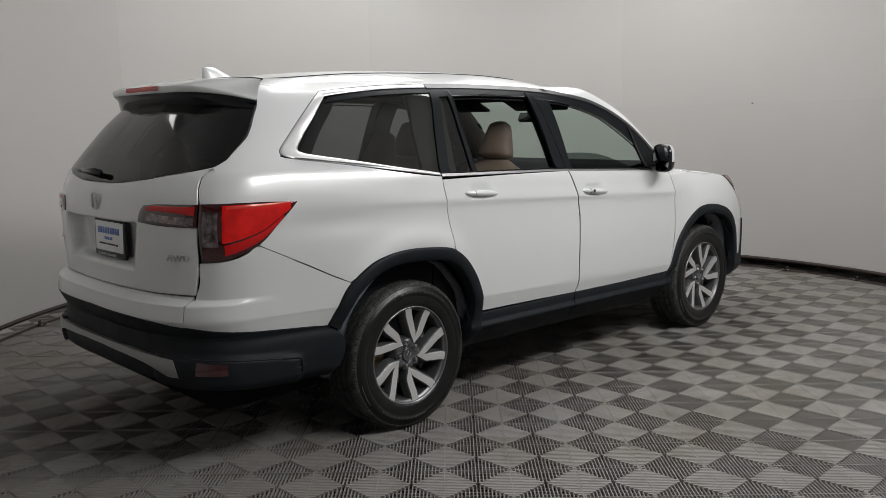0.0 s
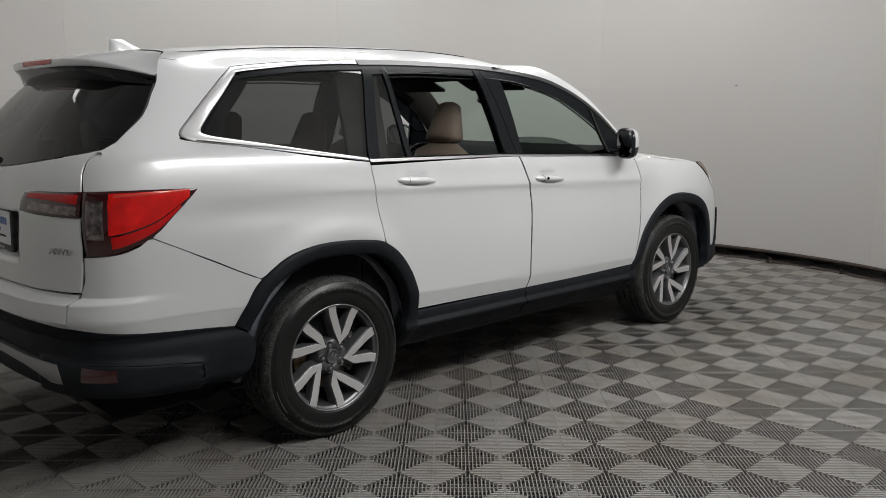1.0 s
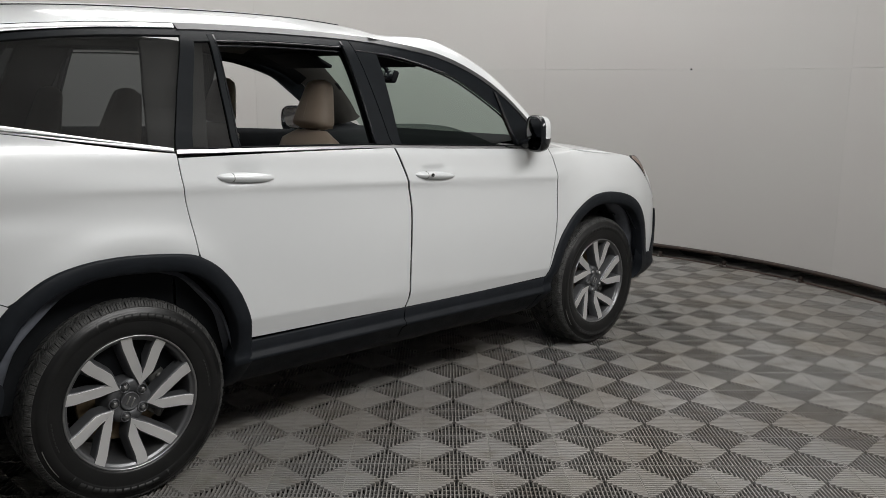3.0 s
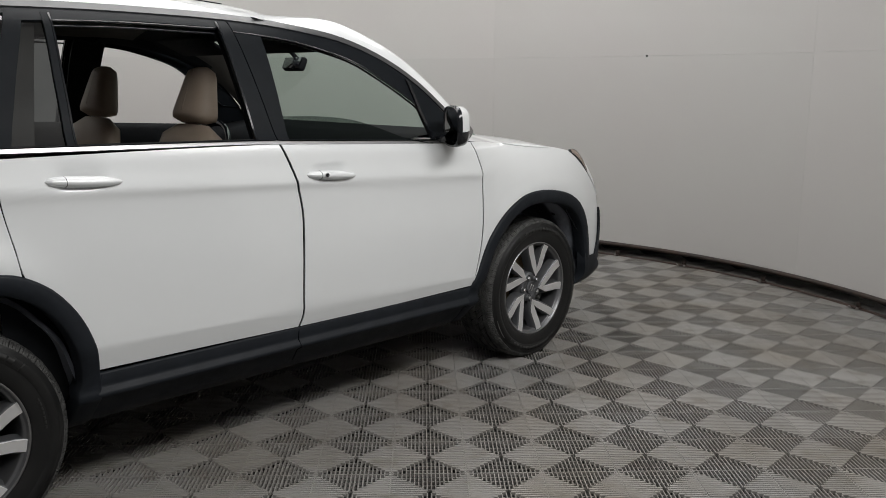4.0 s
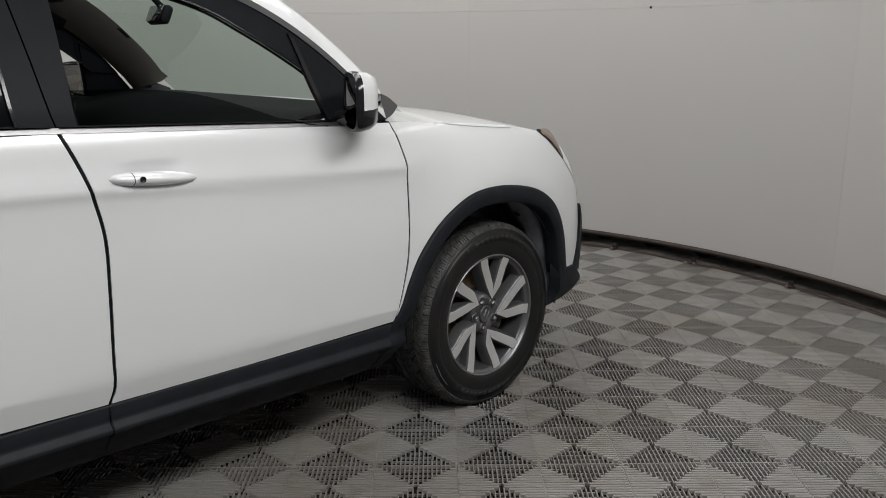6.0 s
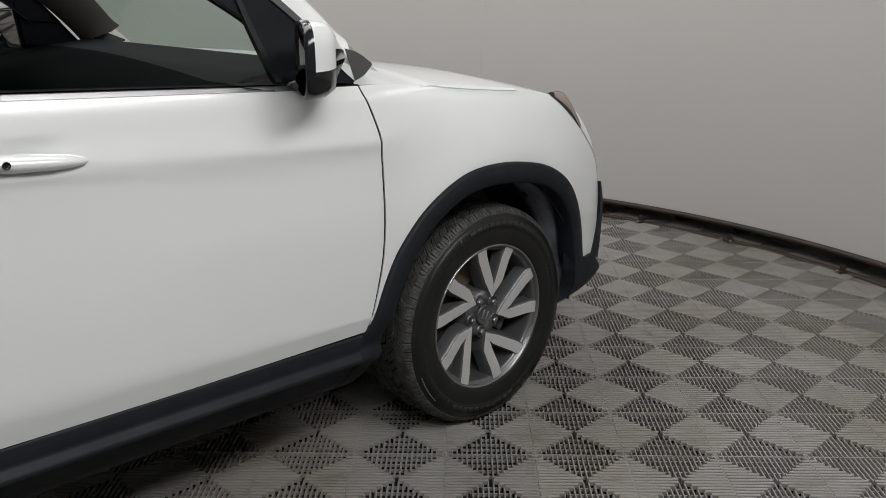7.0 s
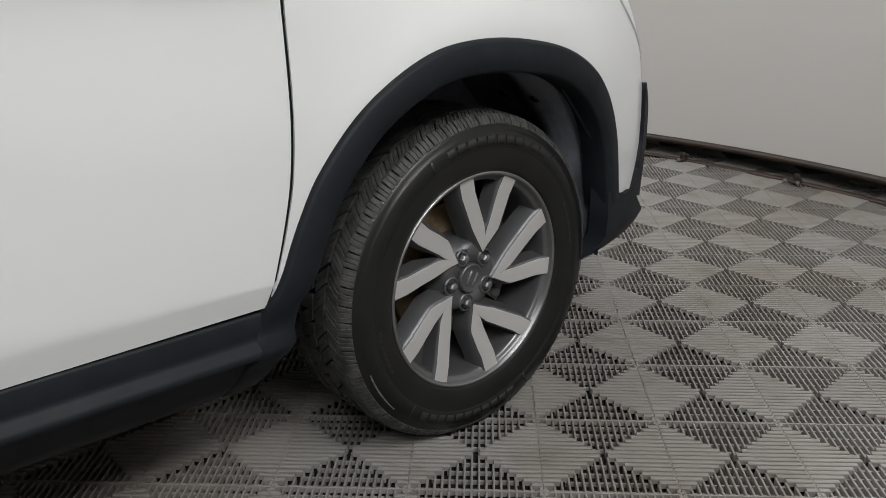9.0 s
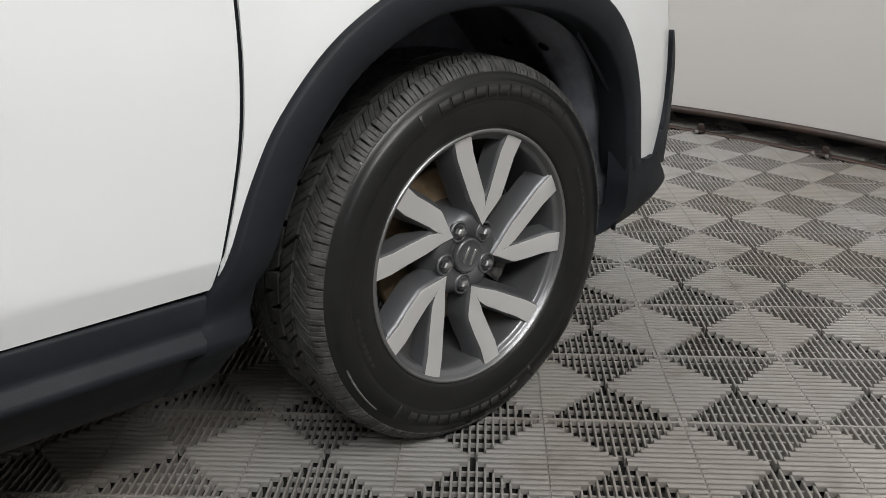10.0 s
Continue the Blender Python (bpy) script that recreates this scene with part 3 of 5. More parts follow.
        rows.append(row)
    grid(bm, rows, flip=s > 0)
    part("quarter_window_trim", bm, CHROME, car, "satin silver quarter window surround")
    bm = bmesh.new()
    path = [surf(*X(*a)) for a in outer]
    tube(bm, [(p[0], s * (p[1] + .001), p[2]) for p in path], .0022, 5)
    part("quarter_trim_gasket", bm, FRAMEB, car)
    # black frames
    strip("quarter_frame_top", [(-.305, 1.614), (-.02, 1.646), (.366, 1.664)], [(-.285, 1.637), (-.01, 1.670), (.372, 1.688)], FRAMEB, 30, -.003)
    strip("rear_door_frame_top", [(.385, 1.640), (.75, 1.655), (1.16, 1.645)], [(.37, 1.684), (.75, 1.687), (1.165, 1.676)], FRAMEB, 30, -.002)
    ft = [(1.175, 1.634), (1.29, 1.624), (1.45, 1.602), (1.687, 1.538), (1.83, 1.462), (1.985, 1.362), (2.06, 1.30)]
    fo = [(1.175, 1.675), (1.29, 1.664), (1.47, 1.644), (1.725, 1.592), (1.88, 1.524), (2.06, 1.403), (2.18, 1.29)]
    strip("front_door_frame_top", ft, fo, FRAMEB, 50, -.002)
    # rubber channels in the open windows
    for line, inset in ((ft, .004), (ft, .020), ([(.50, 1.648), (.75, 1.652), (1.10, 1.645)], .004), ([(.50, 1.636), (.75, 1.640), (1.105, 1.632)], .020)):
        bm = bmesh.new()
        path = []
        for x, z in even(spline(line), 40):
            p = surf(*X(x, z - .004))
            path.append((p[0], s * (p[1] + inset), p[2] - .3 * inset))
        tube(bm, path, .0042, 6)
        part("window_channel", bm, GLOSSB, car, "glossy black rubber window channel")

    # pillars
    def post(name, b0, b1, t0, t1, material=FRAMEB, out=-.002):
        q = coons(Xs(b0, b1), Xs(b1, t1), Xs(t0, t1), Xs(b0, t0), 8, 20)
        return panel(name, [q], material, car, s, out=out)
    post("c_pillar_frame", (.196, 1.258), (.262, 1.256), (.372, 1.684), (.425, 1.682))
    post("quarter_light_divider", (.428, 1.254), (.452, 1.253), (.478, 1.67), (.500, 1.67), FRAMEB, 0.0)
    post("divider_edge", (.453, 1.253), (.459, 1.253), (.501, 1.67), (.507, 1.67), GLOSSB, .001)
    post("b_pillar_rear", (1.128, 1.236), (1.2125, 1.230), (1.122, 1.672), (1.1675, 1.674))
    post("b_pillar_front", (1.217, 1.230), (1.268, 1.228), (1.172, 1.672), (1.292, 1.66))
    post("b_pillar_edge", (1.119, 1.236), (1.127, 1.236), (1.113, 1.665), (1.121, 1.667), GLOSSB, .002)
    post("mirror_sail", (2.052, 1.186), (2.285, 1.178), (1.995, 1.425), (2.10, 1.366), FRAMEB, 0)
    post("front_divider", (2.036, 1.19), (2.054, 1.19), (1.972, 1.452), (1.988, 1.444), GLOSSB, .006)
    # panes
    def pane(name, b, t, material, out=-.008, label="", n=24):
        q = coons(Xs(*b), Xs(b[-1], t[-1]), Xs(*t), Xs(b[0], t[0]), n, 12)
        ob = panel(name, [q], material, car, s, label, out=out, edge=False)
        ob.visible_shadow = False
        return ob
    pane("quarter_window", [(-.555, 1.375), (-.259, 1.338), (.20, 1.262)], [(-.31, 1.63), (-.02, 1.66), (.37, 1.685)], PRIVACY, label="dark tinted privacy glass")
    pane("rear_door_quarter_light", [(.23, 1.25), (.44, 1.25)], [(.39, 1.67), (.49, 1.67)], PRIVACY, label="dark tinted privacy glass")
    if s > 0:
        pane("front_door_window", [(1.26, 1.21), (1.6, 1.19), (2.03, 1.175)], [(1.265, 1.318), (1.45, 1.312), (1.62, 1.292), (1.78, 1.245), (1.95, 1.178)], DUSTYG, label="dusty window glass wound nearly all the way down")
    return


ROOFTRIM = mat("dark_grey_roof_trim", (0.075, 0.076, 0.078), 0.4, 0.5, var=0.2, scale=10)
mat_trim = mat("dark_satin_chrome", (0.34, 0.34, 0.345), 0.38, 0.9)
for s in (1, -1):
    build_side(s)


# ---- roof, pillars, bonnet, windscreen ----
ROOFZ = table([(-.62, 1.735), (-.3, 1.768), (.1, 1.792), (.6, 1.802), (1.0, 1.800), (1.3, 1.778), (1.45, 1.752), (1.6, 1.71)])


def build_roof():
    bm = bmesh.new()
    xs = list(np.linspace(-.60, 1.42, 60))
    rows = []
    for x in xs:
        zt = TOPZ(x) if x > -.315 else float(np.interp(x, [-.604, -.45, -.315], [1.70, 1.680, 1.656]))
        e = surf(*X(x, zt))
        ye, zc = -e[1], float(ROOFZ(x))
        half = []
        for k in range(15):
            f = k / 14
            y = ye * math.cos(f * math.pi / 2) ** .85
            half.append((x, y, zt + (zc - zt) * (1 - (y / ye) ** 3.2)))
        rows.append([(a, -b, c) for a, b, c in half] + [(a, b, c) for a, b, c in half[-2::-1]])
    grid(bm, rows)
    part("roof", bm, PAINT, car)
    bm = bmesh.new()
    grid(bm, [[(p[0], p[1] * .97, p[2] - .045) for p in r] for r in rows], flip=True)
    part("headlining", bm, LINING, car)
    # drip mouldings
    for s in (1, -1):
        bm = bmesh.new()
        line = []
        for x in np.linspace(-.58, 1.30, 30):
            zt, zc = TOPZ(max(x, -.315)), float(ROOFZ(x))
            ye = -surf(*X(x, zt))[1]
            y = ye * .66
            line.append((x, s * -y, zt + (zc - zt) * (1 - .66 ** 3.2) + .0005))
        tube(bm, line, .0035, 6)
        part("roof_moulding", bm, FRAMEB, car)
        # windscreen pillar
        bm = bmesh.new()
        rows2 = []
        for x in np.linspace(1.38, 2.30, 30):
            zt = TOPZ(x)
            e = surf(*X(x, zt))
            g = smooth(1.38, 1.7, x)
            row = [e * np.array([1, s, 1])]
            for f in (.12, .25, .4, .6, .8, 1.0):
                k = 1 - .105 * f / -e[1]
                roofz = (float(ROOFZ(1.38)) - TOPZ(1.38)) * (1 - k ** 3.2)
                slope = .074 * (1 - (1 - f) ** 1.8)
                row.append(np.array([x + .05 * f * g, s * (e[1] + .105 * f), zt + roofz * (1 - g) + slope * g]))
            row.append(row[-1] + np.array([0, 0, -.03]))
            rows2.append(row)
        grid(bm, rows2, flip=s < 0)
        part("a_pillar", bm, PAINT, car)
        bm = bmesh.new()
        grid(bm, [[r[0] - np.array([0, s * -.008, .032]), r[0] - np.array([.03, s * -.055, -.012]), r[-2] + np.array([-.02, s * .045, -.030]), r[-2] + np.array([.012, s * .050, -.008])] for r in rows2], flip=s > 0)
        part("a_pillar_lining", bm, PILLARD, car)
    # windscreen
    bm = bmesh.new()
    rows = []
    for x in np.linspace(1.40, 2.30, 16):
        zt = TOPZ(x)
        e = surf(*X(x, zt))
        f = (x - 1.40) / .90
        g = float(smooth(1.38, 1.7, x))
        k = 1 - .10 / -e[1]
        px, py = x + .05 * g, -e[1] - .10
        pz = zt + (float(ROOFZ(1.38)) - TOPZ(1.38)) * (1 - k ** 3.2) * (1 - g) + .068 * g - .004
        bow = .004 + (1 - g) * (float(ROOFZ(x)) - pz - .008)
        rows.append([(px + (.04 + .12 * f) * (1 - t * t), t * py, pz + bow * (1 - t * t)) for t in np.linspace(-1, 1, 17)])
    foot = rows[-1]
    rows.append([(x + .10, y * 1.02, z - .085) for x, y, z in foot])
    grid(bm, rows, flip=True)
    g = part("windscreen", bm, GREENG, car, "green tinted windscreen glass")
    g.visible_shadow = False
    # bonnet
    bm = bmesh.new()
    rows = []
    for x in np.linspace(2.29, 3.24, 36):
        zt = float(np.interp(x, [2.29, 2.45, 2.75, 3.102, 3.18, 3.24], [1.168, 1.155, 1.115, 1.074, 1.02, .948]))
        e = surf(*X(min(x, 3.55), zt))
        zc = float(np.interp(x, [2.28, 2.6, 3.0, 3.24], [1.215, 1.19, 1.14, 1.08]))
        ye = -e[1]
        half = []
        for k in range(12):
            y = ye * math.cos(k / 11 * math.pi / 2) ** .85
            half.append((x, y, zt + (zc - zt) * (1 - (y / ye) ** 3.0)))
        rows.append([(a, -b, c) for a, b, c in half] + [(a, b, c) for a, b, c in half[-2::-1]])
    grid(bm, rows)
    part("bonnet", bm, PAINT, car)


build_roof()


# ---- tail: gate, glass, bumper, lamps ----
REDG = mat("pale_red_light_guide", (0.62, 0.05, 0.035), 0.12, coat=1.0)


def build_tail():
    gate = tagged(empty("tailgate"), "")
    gate.parent = car

    def plate_pocket(p):
        y, z = np.abs(p[..., 1]), p[..., 2]
        return -.085 * (1 - smooth(.345, .380, y + .25 * (1.0 - z))) * smooth(.885, .93, z) * (1 - smooth(1.088, 1.102, z))
    sill = [Y(0, .800), Y(.3, .802), Y(.700, .806)]
    glow = [Y(0, 1.262), Y(.2, 1.266), Y(.38, 1.283), Y(.55, 1.306), X(-.884, 1.348)]
    edge = [Y(.700, .806), Y(.723, .93), Y(.727, 1.09), Y(.724, 1.19), Y(.698, 1.30), X(-.884, 1.348)]
    bm = bmesh.new()
    q = coons(sill, edge, glow, [Y(0, .800), Y(0, 1.262)], 90, 70, 0)
    lay(bm, q, 1, push=plate_pocket)
    lay(bm, q, -1, push=plate_pocket)
    bmesh.ops.remove_doubles(bm, verts=bm.verts, dist=1e-5)
    part("lower_panel", bm, PAINT, gate)
    # glass
    bm = bmesh.new()
    q = coons([Y(0, 1.267), Y(.2, 1.271), Y(.38, 1.288), Y(.55, 1.312), X(-.886, 1.354)], [X(-.886, 1.354), X(-.746, 1.466), X(-.678, 1.557), X(-.638, 1.618)], [Y(0, 1.66), Y(.3, 1.650), X(-.638, 1.618)], [Y(0, 1.267), Y(0, 1.66)], 40, 30)
    lay(bm, q, 1, out=-.002, edge=False)
    lay(bm, q, -1, out=-.002, edge=False)
    bmesh.ops.remove_doubles(bm, verts=bm.verts, dist=1e-5)
    part("rear_window", bm, REARG, gate, "dark tinted rear window glass").visible_shadow = False
    # spoiler: a lip over the glass
    def lip(y):
        a = abs(y) / .612
        return a, -.885 + .245 * a ** 5, 1.700 - .070 * a ** 6
    bm = bmesh.new()
    rows = []
    for y in np.linspace(-.612, .612, 61):
        a, xe, ze = lip(y)
        zr = 1.737 - .022 * a ** 3.2
        xf = -.602 - .002 * a
        row = []
        for f in np.linspace(0, 1, 9):
            row.append((xf + (xe + .006 - xf) * f, y, zr + (ze - zr) * f ** 1.7 + .004 * math.sin(math.pi * f)))
        th = .022 * (1 - a ** 5)
        row += [(xe + .001, y, ze - .003), (xe, y, ze - .008), (xe + .003, y, ze - .010 - th * .8), (xe + .010, y, ze - .012 - th)]
        rows.append(row)
    grid(bm, rows)
    part("spoiler", bm, PAINT, gate)
    bm = bmesh.new()
    rows = []
    brow = [surf(*q) for q in even(spline([Y(0, 1.622), Y(.2, 1.619), Y(.4, 1.609), X(-.655, 1.588)]), 31)]
    for p in [(b[0], -b[1], b[2]) for b in brow[:0:-1]] + [tuple(b) for b in brow]:
        y = p[1] * .606 / abs(brow[-1][1])
        a, xe, ze = lip(y)
        th = .022 * (1 - a ** 5)
        rows.append([(xe + .008, y, ze - .011 - th), (xe + .025, y, ze - .03 - th * .9), (p[0] - .012, p[1], p[2]), (p[0] + .03, p[1], p[2] - .004)])
    grid(bm, rows, flip=True)
    part("spoiler_underside", bm, GLOSSB, gate, "gloss black underside")
    bm = bmesh.new()
    rows = []
    for y in np.linspace(-.17, .17, 15):
        a, xe, ze = lip(y)
        rows.append([(xe + .004, y, ze + .001), (xe - .003, y, ze - .002), (xe - .003, y, ze - .020), (xe + .004, y, ze - .023)])
    grid(bm, rows)
    part("brake_light", bm, REDL, gate, "red high brake light lens")
    # black joint between roof and spoiler, running down the sides
    bm = bmesh.new()
    top = []
    for y in np.linspace(-.615, .615, 41):
        a = abs(y) / .612
        top.append((-.6035, y, 1.7385 - .022 * a ** 3.2))
    side = [surf(*X(-.606, 1.69)), surf(*X(-.620, 1.64)), surf(*X(-.640, 1.605))]
    tube(bm, [(p[0] - .003, -p[1] + .002, p[2]) for p in side[::-1]][:3] + top[::-1] + [(p[0] - .003, p[1] - .002, p[2]) for p in side], .0035, 6)
    part("roof_joint", bm, FRAMEB, car)
    # fin aerial
    bm = bmesh.new()
    rows = []
    for f in np.linspace(0, 1, 14):
        z = 1.728 + .075 * f
        x0, x1 = -.565 + .004 * f, -.33 - .165 * f ** .85
        w = .034 * (1 - f) ** .7 + .006
        rows.append([(x0 + (x1 - x0) * .5 * (1 - math.cos(t)), w * math.sin(t) * (1 if t < math.pi else 1), z) for t in np.linspace(0, math.tau, 25)])
    grid(bm, rows)
    top = rows[-1]
    c = tuple(np.mean(np.array(top), axis=0))
    grid(bm, [top, [c] * len(top)])
    part("aerial_fin", bm, PAINT, car, "white shark-fin aerial")
    # wiper
    bm = bmesh.new()
    tube(bm, [surf(*Y(.02, 1.308)) + np.array([-.03, 0, 0]), (-1.125, .08, 1.318), (-1.115, .20, 1.316), (-1.09, .31, 1.310)], [.016, .013, .009, .006], 8)
    tube(bm, [(-1.125, .04, 1.300), (-1.085, .38, 1.312)], .006, 6)
    part("rear_wiper", bm, GLOSSB, gate, "black rear wiper")
    # plate in its holder
    holder = empty("number_plate")
    holder.parent = car
    px = float(surf(*Y(.0, 1.0))[0]) + .055
    R = pose(px, -.04, 1.0, 0, 2, 0)
    bm = bmesh.new()
    box(bm, -.012, -.168, -.088, .006, .168, .088, .006, R)
    part("plate_frame", bm, GLOSSB, holder, "black dealer plate frame")
    bm = bmesh.new()
    box(bm, -.0145, -.152, -.060, -.01, .152, .078, .002, R)
    part("plate_sheet", bm, PLATEW, holder, "white dealer plate")
    for (y0, y1, z0, z1, m) in ((-.12, .125, .022, .052, PLATEB), (-.04, .05, -.006, .008, PLATEB), (-.10, .11, -.030, -.022, FRAMEB), (-.08, .09, -.081, -.070, SILVERP)):
        n = max(1, int((y1 - y0) / .026))
        for k in range(n):
            bm = bmesh.new()
            w = (y1 - y0) / n
            box(bm, -.0158, y0 + w * k + .003, z0, -.0140, y0 + w * (k + 1) - .003, z1, 0, R)
            part("print_bar", bm, m, holder)
    # chrome handle bar over the pocket, badge frame and script bars
    bm = bmesh.new()
    for side in (1, -1):
        box(bm, -1.158, side * .026 - .006, 1.146, -1.148, side * .026 + .006, 1.208, .003)
    tube(bm, [(-1.152, .037 * math.cos(t) * 1.05, 1.177 + .040 * math.sin(t)) for t in np.linspace(0, math.tau, 25)], .003, 6)
    part("badge", bm, STEEL, gate, "chrome maker's badge, a plain shape")
    text = bpy.data.curves.new("drive_badge", "FONT")
    text.body, text.size, text.extrude, text.bevel_depth, text.align_x, text.align_y = "AWD", .036, .002, .0005, "CENTER", "CENTER"
    text.space_character = 1.05
    text.materials.append(STEEL)
    a, b = surf(*Y(.600, .962)), surf(*Y(.680, .962))
    ob = new("drive_badge", text)
    ob.parent = gate
    ob.matrix_basis = pose((a[0] + b[0]) / 2 - .004, (a[1] + b[1]) / 2 - .002, .962, 90, 0, -90 + math.degrees(math.atan2(b[0] - a[0], a[1] - b[1]))) @ Matrix.Diagonal((1.35, 1, 1, 1))
    for y in (.56, .60, .64):
        p = surf(*Y(y, .960))
        bm = bmesh.new()
        box(bm, -.004, -.015, -.009, .002, .015, .009, .002, pose(p[0] - .004, y, .958, 0, 0, -22))
        part("script_bar", bm, CHROME, gate)
    # bumper middle, black lower part and skid plate
    bumper = empty("rear_bumper")
    bumper.parent = car
    bm = bmesh.new()
    q = coons([Y(0, .700), Y(.427, .694), Y(.69, .672)], [Y(.69, .672), Y(.69, .798)], [Y(0, .796), Y(.3, .797), Y(.69, .798)], [Y(0, .700), Y(0, .796)], 50, 40)
    lay(bm, q, 1)
    lay(bm, q, -1)
    part("upper_cover", bm, PAINT, bumper)
    bm = bmesh.new()
    for s in (1, -1):
        q = coons([Y(0, .44), Y(.45, .43), Y(.66, .412), X(-.958, .398), X(-.805, .382), X(-.50, .376)], Xs((-.50, .376), (-.445, .45), (-.43, .54), (-.503, .611)), [Y(0, .699), Y(.427, .693), Y(.69, .671), X(-.976, .649), X(-.776, .629), X(-.503, .611)], [Y(0, .44), Y(0, .699)], 100, 64)

        def ledge(p):
            edge = np.interp(p[..., 0], [-1.145, -1.08, -.963, -.655], [.552, .534, .529, .496])
            box_end = smooth(-.645, -.655, p[..., 0])
            return .019 * (1 - smooth(-.004, .003, p[..., 2] - edge)) * smooth(-.50, -.53, p[..., 1]) * box_end - .05 * np.clip((.43 - p[..., 2]) / .05, 0, 1) ** 2 * .5 + .004
        lay(bm, q, s, push=ledge)
    part("lower_cover", bm, BLACKP, bumper, "textured black lower cover")
    # raised edge along the side of the lower cover
    for s in (1, -1):
        bm = bmesh.new()
        path = []
        for x in np.linspace(-1.085, -.655, 24):
            p = surf(*X(x, float(np.interp(x, [-1.145, -1.08, -.963, -.655], [.552, .534, .529, .496]))))
            path.append((p[0] - .006, s * (p[1] - .019), p[2]))
        for z in (.488, .46, .43):
            p = surf(*X(-.650, z))
            path.append((p[0], s * (p[1] - .017), z))
        tube(bm, path, .0045, 6)
        part("cover_edge", bm, BLACKP, bumper)
    for s in (1, -1):
        bm = bmesh.new()
        q = coons([Y(0, .516), Y(.15, .515), Y(.46, .497), Y(.655, .436)], [Y(.655, .436), Y(.645, .48), Y(.622, .524)], [Y(0, .545), Y(.29, .544), Y(.51, .532), Y(.622, .524)], [Y(0, .516), Y(0, .545)], 60, 16)
        lay(bm, q, s, depth=.03, push=lambda p: .032 - .012 * np.clip((.53 - p[..., 2]) / .09, 0, 1) ** 1.4)
        part("skid_plate", bm, SILVERP, bumper, "silver painted skid plate")
        bm = bmesh.new()
        q = coons([Y(.72, .470), X(-.96, .466)], Xs((-.96, .466), (-.96, .508)), [Y(.72, .522), X(-.96, .508)], [Y(.72, .470), Y(.72, .522)], 16, 8)
        lay(bm, q, s, out=.0265, depth=.012)
        part("reflector", bm, DARKRED, bumper, "dark red reflector lens")
    # lamps
    for s in (1, -1):
        lamp_ob = empty("tail_lamp")
        lamp_ob.parent = car
        top = [Y(.731, 1.190), X(-.85, 1.190), X(-.70, 1.187), X(-.626, 1.184)]
        low = [Y(.738, .949), X(-.93, .957), X(-.806, 1.012), X(-.70, 1.108), X(-.626, 1.181)]
        left = [Y(.738, .949), Y(.734, 1.09), Y(.731, 1.190)]
        bm = bmesh.new()
        q = coons(low, Xs((-.626, 1.181), (-.626, 1.184)), top, left, 40, 24)
        lay(bm, q, s, out=.004, depth=.02, crown=.010)
        part("outer_lens", bm, DARKRED, lamp_ob, "dark red glossy lens")
        inner = lambda a, b, c, d, nu, nv, m, name, o: part(name, _sheet(q, a, b, c, d, nu, nv, s, o), m, lamp_ob)
        inner(.32, .94, .27, .95, 24, 14, REDB, "bright_lens", .0152)
        inner(.37, .92, .86, .93, 24, 3, REDG, "light_guide", .0172)
        inner(.34, .88, .07, .24, 20, 6, REDL, "lower_lens", .0152)
        inner(.06, .27, .22, .78, 10, 12, CLEARL, "reversing_lens", .0152)
        bm = bmesh.new()
        q2 = coons([Y(.414, 1.108), Y(.55, 1.098), Y(.727, 1.092)], [Y(.727, 1.092), Y(.727, 1.190)], [Y(.445, 1.180), Y(.55, 1.188), Y(.727, 1.190)], [Y(.414, 1.108), Y(.424, 1.15), Y(.445, 1.180)], 24, 12)
        lay(bm, q2, s, out=.004, depth=.02, crown=.008)
        part("inner_lens", bm, DARKRED, lamp_ob, "dark red glossy lens")
        part("inner_bright", _sheet(q2, .12, .95, .52, .88, 16, 5, s, .0126), REDL, lamp_ob)
        part("inner_clear", _sheet(q2, .18, .96, .10, .42, 16, 5, s, .0126), CLEARL, lamp_ob)


def _sheet(q, a, b, c, d, nu, nv, s, out):
    """A piece of a patch, from a to b along and c to d up, laid out metres proud."""
    n, m = q.shape[:2]
    U, V2 = np.linspace(a, b, nu) * (n - 1), np.linspace(c, d, nv) * (m - 1)
    sub = np.empty((nu, nv, 2))
    for i, u in enumerate(U):
        for j, v in enumerate(V2):
            i0, j0 = min(int(u), n - 2), min(int(v), m - 2)
            fu, fv = u - i0, v - j0
            sub[i, j] = (q[i0, j0] * (1 - fu) + q[i0 + 1, j0] * fu) * (1 - fv) + (q[i0, j0 + 1] * (1 - fu) + q[i0 + 1, j0 + 1] * fu) * fv
    bm = bmesh.new()
    lay(bm, sub, s, out=out - .002, depth=.004, crown=.003)
    return bm


build_tail()


# ---- wheels ----
FRONT_TURN, REAR_TURN = 82, 76
EDGEAL = mat("satin_rim_edge", (0.30, 0.302, 0.305), 0.32, 0.9)
BARREL = mat("satin_grey_barrel", (0.19, 0.193, 0.20), 0.36, 0.75, var=0.2, scale=12, rvar=0.1)
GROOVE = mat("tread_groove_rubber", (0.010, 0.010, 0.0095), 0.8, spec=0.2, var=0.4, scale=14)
PALE_STREAK = mat("pale_streak_rubber", (0.14, 0.138, 0.132), 0.6, var=0.6, scale=60)
NUT = mat("bright_steel_nut", (0.34, 0.34, 0.34), 0.38, 1.0)
CALIPER = mat("cast_iron_grey", (0.13, 0.128, 0.12), 0.6, 0.5, var=0.5, scale=30, bump=0.3, bscale=200)


